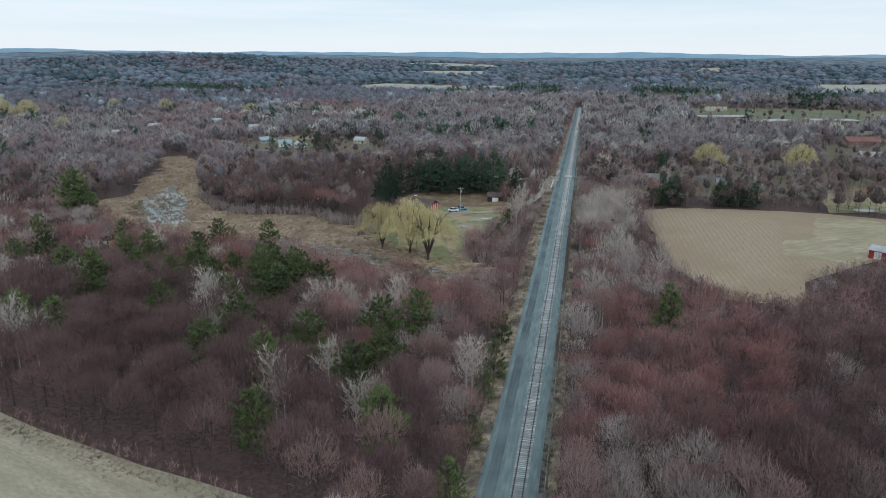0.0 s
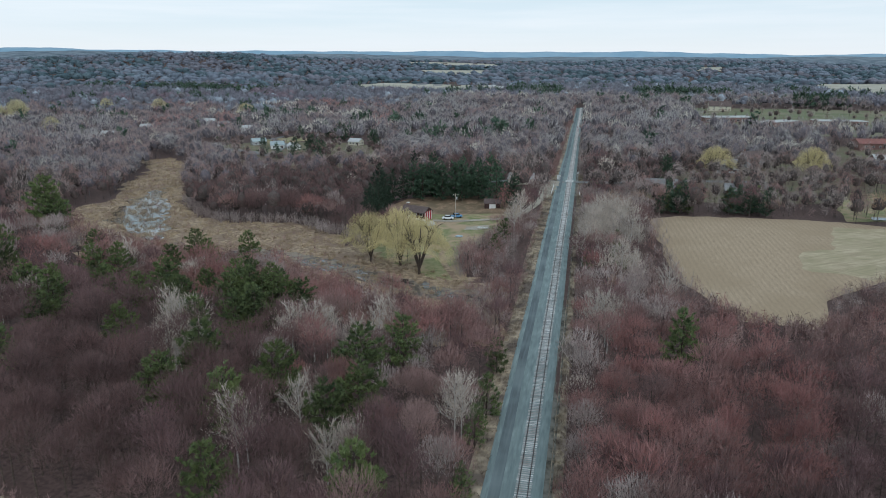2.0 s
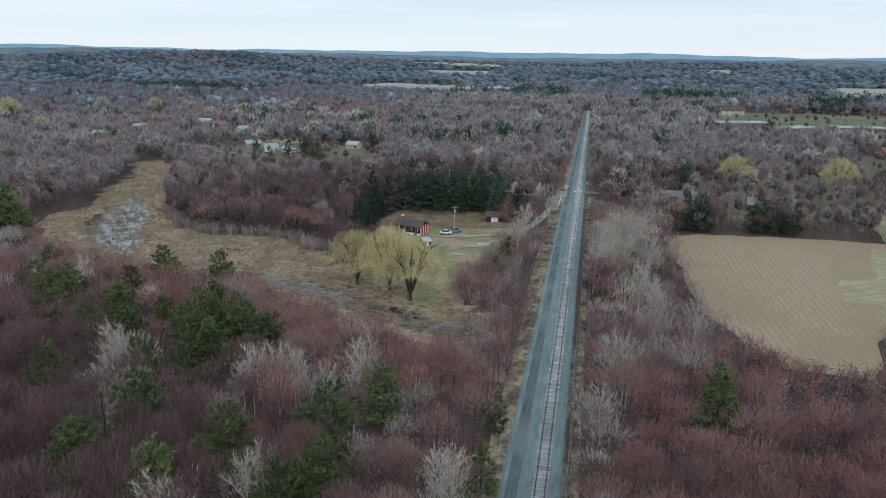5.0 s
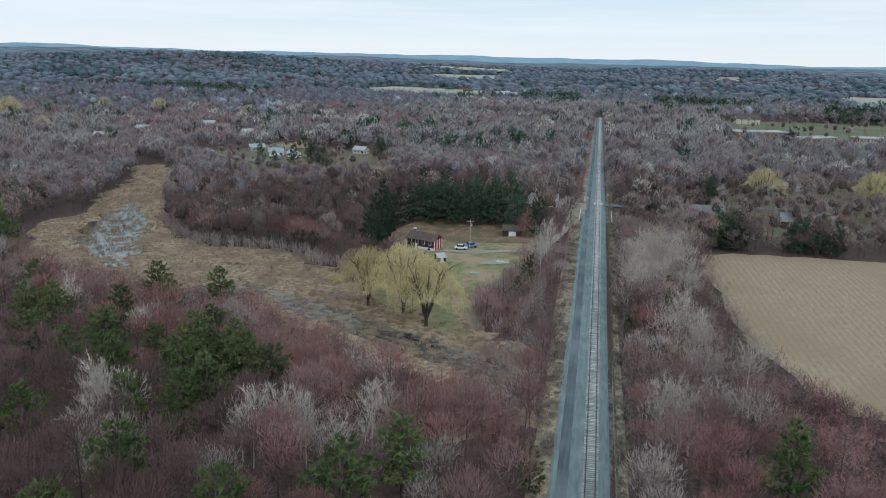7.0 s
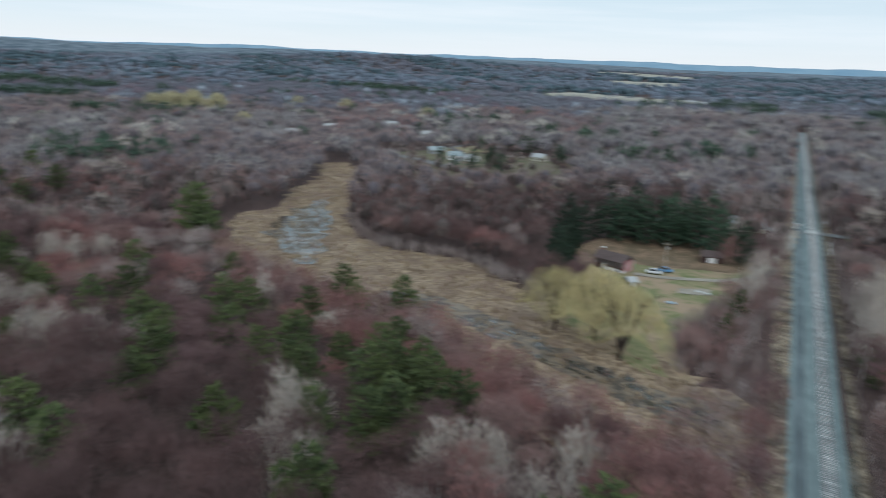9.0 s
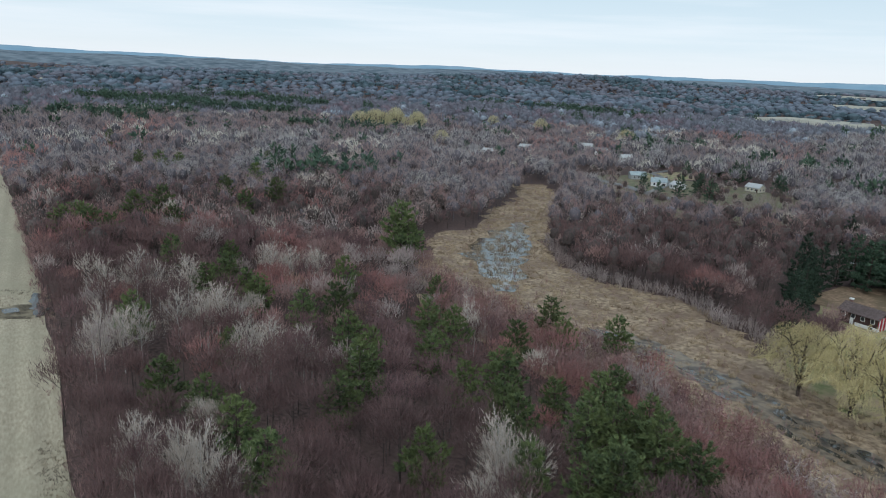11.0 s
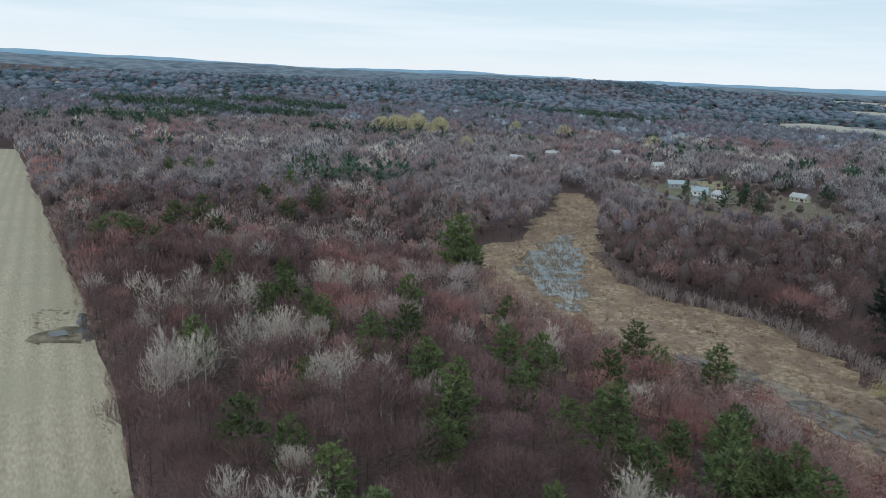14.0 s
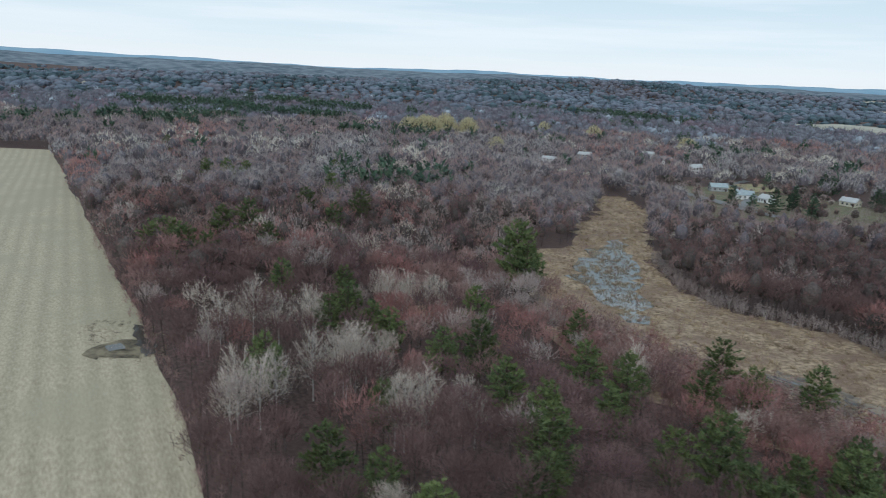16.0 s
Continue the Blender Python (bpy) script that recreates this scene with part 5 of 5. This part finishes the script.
def gable_roof(w, d, eave, ridge, over=.4, thick=.18):
    """Two roof slabs that meet at the ridge."""
    bm = bmesh.new()
    slope = (ridge - eave) / (d / 2)
    ring = []
    for x in (-w / 2 - over, w / 2 + over):
        ring.append([bm.verts.new((x, y, z)) for y, z in ((-d / 2 - over, eave - slope * over + .03), (0, ridge + .03), (d / 2 + over, eave - slope * over + .03),
                                                          (d / 2 + over, eave - slope * over + thick + .03), (0, ridge + thick + .05), (-d / 2 - over, eave - slope * over + thick + .03))])
    a, b = ring
    for i in range(6):
        j = (i + 1) % 6
        bm.faces.new((a[i], a[j], b[j], b[i]))
    bm.faces.new((a[0], a[5], a[4], a[1]))
    bm.faces.new((a[1], a[4], a[3], a[2]))
    bm.faces.new((b[0], b[1], b[4], b[5]))
    bm.faces.new((b[1], b[2], b[3], b[4]))
    bmesh.ops.recalc_face_normals(bm, faces=bm.faces)
    return bm


def window_on(house, x, y, z, w, h, turn, trim=None):
    """A framed pane on a wall; turn 0 faces -y, 90 faces +x."""
    f = part("window", box(w + .24, .10, h + .24, bevel=.02), trim or M_white, house)
    f.matrix_basis = pose(x, y, z, 0, 0, turn)
    p = part("pane", box(w, .06, h), M_glass, f, "dark glass")
    p.matrix_basis = pose(0, -.045, .12)
    return f


def house(x, y, rz, w, d, eave, ridge, wall, roof, label, rows=1, chimney=True, count=3, name="house"):
    ob = tagged(new(name), label, "house")
    ob.matrix_basis = pose(x, y, land1(x, y), 0, 0, rz)
    part("wall", gable_walls(w, d, eave, ridge), wall, ob)
    part("roof", gable_roof(w, d, eave, ridge), roof, ob)
    for r in range(rows):
        for i in range(count):
            window_on(ob, (i + .5) / count * w * .84 - w * .42, -d / 2 - .03, .9 + r * 2.6, 1.0, 1.2, 0)
    for s in (-1, 1):
        for k in (-.25, .25):
            window_on(ob, s * (w / 2 + .03), d * k, .9 + (rows - 1) * 2.6, .9, 1.2, 90 * s)
    part("door", box(.95, .08, 2.05, x=w * .44 - .6, y=-d / 2 - .05, z=.1, bevel=.02), M_brownwall if wall is not M_brownwall else M_white, ob)
    if chimney:
        part("chimney", box(.8, .8, ridge - eave + 1.4, x=-w * .36, y=.2, z=eave, bevel=.04), M_brick, ob, "brick chimney")
    return ob


# the red house in its clearing
red = tagged(new("house"), "dark brown shingled house with a red and white striped gable", "house")
red.matrix_basis = pose(-57.0, 306.0, land1(-56, 306), 0, 0, -19)
W, D, E, R = 10.5, 5.6, 3.5, 5.2
part("wall", gable_walls(W, D, E, R), M_brownwall, red)
part("roof", gable_roof(W, D, E, R, over=.45), M_roofbrown, red, "dark maroon shingle roof")
part("gable_panel", box(.12, D - .1, E + 1.3, x=W / 2 + .07, y=0, z=-1.0), M_redwall, red, "bright red boarded gable wall")
for i in range(4):
    part("white_stripe", box(.08, .42, E + 1.2, x=W / 2 + .17, y=-D / 2 + .45 + i * 1.55, z=-.95), M_white, red)
for i in range(4):
    window_on(red, -4.0 + i * 2.6, -D / 2 - .03, 1.9, .9, 1.1, 0)
part("white_band", box(6.2, .1, 1.0, x=2.4, y=-D / 2 - .06, z=.1, bevel=.02), M_white, red, "white painted base panel")
window_on(red, 3.6, -D / 2 - .12, .2, 1.0, .7, 0)
part("chimney", box(.8, .8, 2.2, x=-4.4, y=.6, z=E + .2, bevel=.05), M_brick, red, "brick chimney")
part("chimney_cap", box(.95, .95, .35, x=-4.4, y=.6, z=E + 2.4, bevel=.04), M_white, red)
part("door", box(.95, .08, 2.05, x=-1.6, y=-D / 2 - .05, z=-.1, bevel=.02), M_white, red)


def shed(x, y, rz, w, d, h, wall, roof, label, category="shed"):
    ob = tagged(new("shed"), label, category)
    ob.matrix_basis = pose(x, y, land1(x, y), 0, 0, rz)
    part("wall", gable_walls(w, d, h, h + d * .28), wall, ob)
    part("roof", gable_roof(w, d, h, h + d * .28, over=.3, thick=.1), roof, ob)
    part("door", box(w * .4, .08, h * .85, y=-d / 2 - .05, bevel=.02), M_white if wall is not M_white else M_brownwall, ob)
    return ob


shed(-48.3, 291, 35, 2.6, 3.4, 1.7, M_tyre, M_roofpale, "small dark shed with a whitish roof below the red house")
shed(-30, 328, 10, 6.5, 5, 2.3, M_brownwall, M_roofbrown, "low dark brown shed with a brown roof")
shed(95, 247, -40, 5, 4, 2.6, M_redwall, M_roofpale, "small bright red shed beside the field")
shed(-224, 540, 10, 4, 5, 2.2, M_greywall, M_roofpale, "pale garden shed among far houses")
house(-23, 378, 5, 12, 8, 2.9, 5.0, M_cream, M_roofpale, "house with a pale green-white roof behind pines", count=3)


def utility_pole(x, y, tall, rz):
    ob = tagged(new("utility_pole"), "grey wooden utility pole with a crossarm", "utility pole")
    ob.matrix_basis = pose(x, y, land1(x, y) - .3, 0, 0, rz)
    v, t = tube([(0, 0, 0), (0, 0, tall)], [.17, .11], 8)
    p = new("pole", mesh_of("pole", v, t, [M_pole]))
    p.parent = ob
    part("crossarm", box(2.2, .12, .14, z=tall - .7, bevel=.01), M_pole, ob)
    bm = bmesh.new()
    bmesh.ops.create_cone(bm, cap_ends=True, segments=10, radius1=.28, radius2=.28, depth=.9)
    bmesh.ops.translate(bm, verts=bm.verts, vec=(.4, 0, tall - 1.9))
    part("transformer", bm, M_metal, ob, "grey steel transformer can")
    for s in (-.9, 0, .9):
        part("insulator", box(.1, .1, .2, x=s, z=tall - .56), M_white, ob)
    return ob


for x, y, h, a in ((-41.8, 308, 10.5, 20), (-14, 392, 9.5, 80), (-13, 372, 9.0, 80), (-60, 388, 9.5, 80)):
    utility_pole(x, y, h, a)


def car(x, y, rz, paint, label):
    ob = tagged(new("car"), label, "car")
    ob.matrix_basis = pose(x, y, land1(x, y) + .25, 0, 0, rz)
    bm = box(4.4, 1.75, .7, z=.3, bevel=.12)
    part("body", bm, paint, ob)
    bm = box(2.5, 1.55, .62, x=-.15, z=1.0, bevel=.16)
    part("cabin", bm, M_glass, ob, "dark car windows")
    part("roof_panel", box(1.7, 1.4, .06, x=-.15, z=1.6, bevel=.02), paint, ob)
    for sx in (-1.35, 1.35):
        for sy in (-.85, .85):
            bm = bmesh.new()
            bmesh.ops.create_cone(bm, cap_ends=True, segments=12, radius1=.33, radius2=.33, depth=.22)
            bmesh.ops.transform(bm, matrix=pose(sx, sy, .33, 90), verts=bm.verts)
            part("wheel", bm, M_tyre, ob)
    return ob


car(-44.4, 306.0, 5, M_carwhite, "white car parked by the pole at the drive")
car(-41.6, 309.4, 20, M_bluepaint, "blue car parked behind the white one")

# a blue tarpaulin boat and rubble on the lawn
tarp_bm = bmesh.new()
bmesh.ops.create_icosphere(tarp_bm, subdivisions=2, radius=1.0)
bmesh.ops.scale(tarp_bm, vec=(1.5, .7, .4), verts=tarp_bm.verts)
tarp = tagged(new("tarpaulin"), "crumpled pale blue tarpaulin on the lawn", "tarpaulin")
tarp.matrix_basis = pose(-35, 279, land1(-35, 279) + .4, 0, 0, 10)
part("sheet", tarp_bm, M_tarp, tarp)
patch("patio", ((-35, 289), (-35, 294), (-26.5, 295.5), (-26, 290)), M_gravel, "patch of rubble and pale slabs on the lawn", "patio", lift=.3, wob=.4, step=2)
slab_rng = np.random.default_rng(41)
for i in range(4):
    s = tagged(new("slab"), "pale concrete slab leaning in the rubble", "slab", group="slabs in the rubble")
    x, y = -30 + i * 1.1, 291.5 + slab_rng.uniform(-1, 1)
    s.matrix_basis = pose(x, y, land1(x, y) + .3, slab_rng.uniform(-12, 12), slab_rng.uniform(-12, 12), slab_rng.uniform(0, 90))
    part("face", box(1.3, .9, .2, bevel=.04), M_concrete, s)

# houses to the north-west
M_siding = (M_white, M_cream, M_greywall, M_white)
NW = ((-304, 655, 50, 9.5, 8, 5.2, 7.6, 0, 3, "white two-storey house with a bright roof"), (-166, 558, -15, 9.5, 7, 2.9, 5.0, 1, 3, "cream bungalow with a pale roof"),
      (-395, 748, 10, 14, 8, 5.0, 7.2, 0, 3, "white house with a pale roof at the wood's edge"), (-417, 738, -20, 14, 9, 3.2, 5.4, 2, 2, "grey house with a grey roof"),
      (-216, 527, 25, 9.5, 7.5, 3.0, 5.2, 0, 4, "white house with a teal roof"), (-241, 548, 40, 10.5, 7.5, 3.0, 5.0, 2, 4, "long grey house with a teal roof"),
      (-202, 524, -30, 7.5, 6.5, 2.8, 4.8, 0, 3, "small white house with a pale roof"), 
      (-420, 674, 12, 12, 9, 4.8, 7.0, 2, 3, "grey house behind bare trees"), (-420, 616, 12, 12, 9, 4.5, 6.5, 0, 3, "long white house behind bare trees"),
      (-352, 700, 5, 11, 8, 4.6, 6.8, 0, 2, "white house with a grey roof"))
ROOFS = (M_roofbrown, M_roofbrown, M_roofgrey, M_roofpale, M_roofteal)
for x, y, a, w, d, e, r, wl_, rf, lab in NW:
    house(x, y, a, w, d, e, r, M_siding[wl_], ROOFS[rf], lab, rows=2 if e > 4 else 1)
ribbon("road", ((-330, 548), (-276, 522), (-249, 516), (-229, 507), (-205, 491), (-180, 480)), 4.0, M_road, "pale asphalt residential road", "road", lift=.6)
ribbon("road", ((-205, 491), (-215, 540), (-255, 600), (-258, 645)), 2.6, M_road, "side road among far houses", "road", lift=.6)

# houses and school to the right
house(40, 363, 0, 14, 9, 3.2, 5.6, M_greywall, M_roofgrey, "grey house with a long grey roof behind trees", count=4)
house(76, 357, -5, 20, 9, 2.8, 5.0, M_brownwall, M_roofgrey, "long low house with a grey roof behind spruces", count=5)
house(77, 421, 10, 10, 8, 4.6, 7.0, M_greywall, M_roofgrey, "grey house beside a yellow willow", rows=2)
house(95, 450, 30, 14, 10, 5.0, 8.2, M_greywall, M_roofbrown, "brown-roofed house with a cross gable", rows=2)
house(141, 848, 0, 22, 12, 5.2, 10, M_cream, M_roofbrown, "large cream hall with a wide gable", rows=2)


def flat_block(x, y, rz, w, d, h, wall, label, bays):
    ob = tagged(new("school_building"), label, "building")
    ob.matrix_basis = pose(x, y, land1(x, y) - .5, 0, 0, rz)
    part("wall", box(w, d, h, bevel=.05), wall, ob)
    part("roof", box(w + .6, d + .6, .5, z=h, bevel=.05), M_roofpale, ob, "flat pale roof")
    for i in range(bays):
        window_on(ob, (i + .5) / bays * w - w / 2, -d / 2 - .03, 1.4, 2.4, 1.6, 0)
    return ob


flat_block(127, 722, 18, 46, 18, 4.5, M_brick, "long brick school with flat pale roofs", 10)
flat_block(160, 690, 40, 48, 14, 4.2, M_brick, "low brick school wing with a pale flat roof", 9)
flat_block(215, 705, 5, 40, 16, 4.2, M_brick, "further brick wing of the school", 8)
house(185, 528, 10, 30, 10, 3.6, 6.0, M_brick, M_roofred, "long dull red barn with a red-brown roof", chimney=False, count=6)
house(166, 460, 0, 16, 10, 4.2, 6.2, M_brick, M_roofpale, "brick barn with a white roof", chimney=False, count=3)
patch("water", ((110, 316), (111, 321), (119, 322), (120, 317)), M_water, "small pond in the lawn", "water", lift=.4, wob=.3, step=3)
patch("parking", ((125, 640), (130, 670), (200, 680), (210, 640)), M_road, "grey car park before the school", "parking", lift=.4, step=12)

# scattered homes in the distance
HOMES = ((-1618, 676), (-1680, 700), (-1739, 740), (-1246, 481), (-1107, 1160), (-1070, 1164), (-792, 944), (-419, 2700), (-343, 2600), (-290, 1440), (-250, 1420), (-212, 1400),
         (237, 2113), (427, 1640), (388, 1620), (-413, 1640), (-600, 700), (-640, 740), (-560, 720), (-330, 1470), (-176, 1392), (-150, 1340), (-520, 2650), (-600, 2700), (300, 1000), (340, 1040))
hr = np.random.default_rng(12)
for x, y in HOMES:
    house(x, y, hr.uniform(-40, 40), hr.uniform(13, 20), 9, 5.5, 8.5, M_siding[hr.integers(0, 4)], (M_roofgrey, M_roofpale, M_roofbrown)[hr.integers(0, 3)],
          "far pale house among woods and fields", rows=1, chimney=False, count=2)

# ---------------------------------------------------------------- level crossing
CX = 384.0
ribbon("road", ((-75, 378), (-30, 381), (0, 384), (40, 386), (90, 392)), 3.0, M_road, "worn grey country road over the crossing", "road", lift=.4)
patch("gravel_lot", ((-12.5, 384), (-5, 385), (-6.5, 352), (-8.5, 344), (-13, 350)), M_gravel, "pale gravel turnout beside the crossing", "gravel", lift=.5, wob=.6, step=3)
ribbon("path", ((-27, 231), (-30, 238), (-34, 247), (-37, 258), (-36, 268)), 1.0, M_marsh, "worn tan track across the lawn", "path", lift=.32)
ribbon("driveway", ((-50, 303), (-41, 303), (-24, 306), (-17, 312), (-12, 335), (-10, 350)), 1.5, M_gravel, "pale gravel driveway to the red house", "driveway", lift=.35)
cross = tagged(new("level_crossing"), "white concrete panels in a level crossing", "crossing")
cross.matrix_basis = pose(float(track_x(CX)), CX, float(track_z(CX)) + .1)
for x, w in ((-1.35, 1.0), (0, 1.3), (1.35, 1.0)):
    part("panel", box(w, 5.0, .22, x=x, bevel=.03), M_concrete, cross)
cab = tagged(new("relay_cabinet"), "grey metal relay cabinet beside the crossing", "cabinet")
cab.matrix_basis = pose(-5.6, CX + 6, float(track_z(CX)) - .3)
part("body", box(1.6, 1.0, 2.1, bevel=.04), M_metal, cab)
part("door", box(.7, .05, 1.7, x=-.38, y=-.53, z=.2, bevel=.01), M_white, cab)
for x, y in ((-4.6, CX - 5), (3.6, CX + 5)):
    mast = tagged(new("crossing_signal"), "crossing signal mast with white crossed boards", "signal", group="crossing signals")
    mast.matrix_basis = pose(x, y, float(track_z(y)) - .4)
    v, t = tube([(0, 0, 0), (0, 0, 4.4)], [.07, .06], 8)
    p = new("mast", mesh_of("mast", v, t, [M_metal]))
    p.parent = mast
    for a in (45, -45):
        bm = box(1.3, .05, .22, bevel=.01)
        bmesh.ops.transform(bm, matrix=pose(0, -.1, 3.9) @ pose(0, 0, 0, 0, a) @ pose(0, 0, -.11), verts=bm.verts)
        part("board", bm, M_white, mast)
for x, y0, y1 in ((-7.0, 350, 372), (5.2, 350, 370)):
    rail = tagged(new("guard_rail"), "low white guard rail beside the track", "guard rail", group="guard rails")
    rail.matrix_basis = pose(x, (y0 + y1) / 2, float(track_z((y0 + y1) / 2)) - .35)
    part("beam", box(.25, y1 - y0, .35, z=.45, bevel=.03), M_white, rail)
    for k in range(6):
        part("post", box(.16, .16, .7, y=(k - 2.5) * (y1 - y0) / 6, bevel=.01), M_pole, rail)

# ---------------------------------------------------------------- the field's wet corner
M_mud = mat("wet_field_mud", (0.058, 0.049, 0.036), (0.156, 0.127, 0.088), 0.9, (0.286, 0.240, 0.163), 3.0, bump=0.06, amount2=0.7)
patch("mud", ((-198.5, 140), (-201, 143), (-201.5, 149), (-199, 153.3), (-192, 150.6), (-190, 147.5), (-192.5, 145), (-195.5, 142)), M_mud, "dark muddy hollow across the field", "mud", lift=.24, wob=.9, step=1.6)
patch("puddle", ((-208.6, 154.5), (-205, 155.4), (-198, 153.4), (-190.5, 151.2), (-190, 148.6), (-197, 149.6), (-202, 151.4)), M_water, "puddle in the corner of the harvested field", "water", lift=.3, wob=.5, step=1.4)
patch("puddle", ((-200, 145), (-199.4, 148), (-196, 147.4), (-196.6, 144.6)), M_water, "small puddle in the muddy hollow", "water", lift=.3, wob=.4, step=1.2)
patch("lawn", LAWN_NW, M_lawn, "yellow-green lawn between far houses", "lawn", lift=.4, step=5)

# ---------------------------------------------------------------- ties of the track
SPACING = 0.56
tie_bm = box(2.45, .24, .2, bevel=.02)
tie_me = bpy.data.meshes.new("tie")
tie_bm.to_mesh(tie_me)
tie_bm.free()
tie_me.materials.append(M_tie)
trng = np.random.default_rng(5)
tie_y = 100.0 + np.arange(300) * SPACING
for y, z in zip(tie_y, track_z(tie_y)):
    tie = new("tie", tie_me)
    tie.parent = track
    tie.matrix_basis = pose(float(track_x(y)) + trng.normal(0, .03), y + trng.normal(0, .03), z - .08, 0, 0, trng.normal(0, .8))
more = np.concatenate([np.arange(TRACK_Y0, 100 - SPACING, SPACING), np.arange(tie_y[-1] + SPACING, TRACK_Y1, SPACING)])
tv = np.array([v.co[:] for v in tie_me.vertices])
tie_me.calc_loop_triangles()
tt = np.array([t.vertices[:] for t in tie_me.loop_triangles])
ties = Stuff()
ties.add((tv, tt), track_x(more) + trng.normal(0, .03, len(more)), more, track_z(more) - .08, np.ones(len(more)), trng.normal(0, .01, len(more)), 0)
tob = new("tie_run", mesh_of("tie_run", np.concatenate(ties.v), np.concatenate(ties.t), [M_tie]))
tob.parent = track
tagged(tob, kind="stuff")
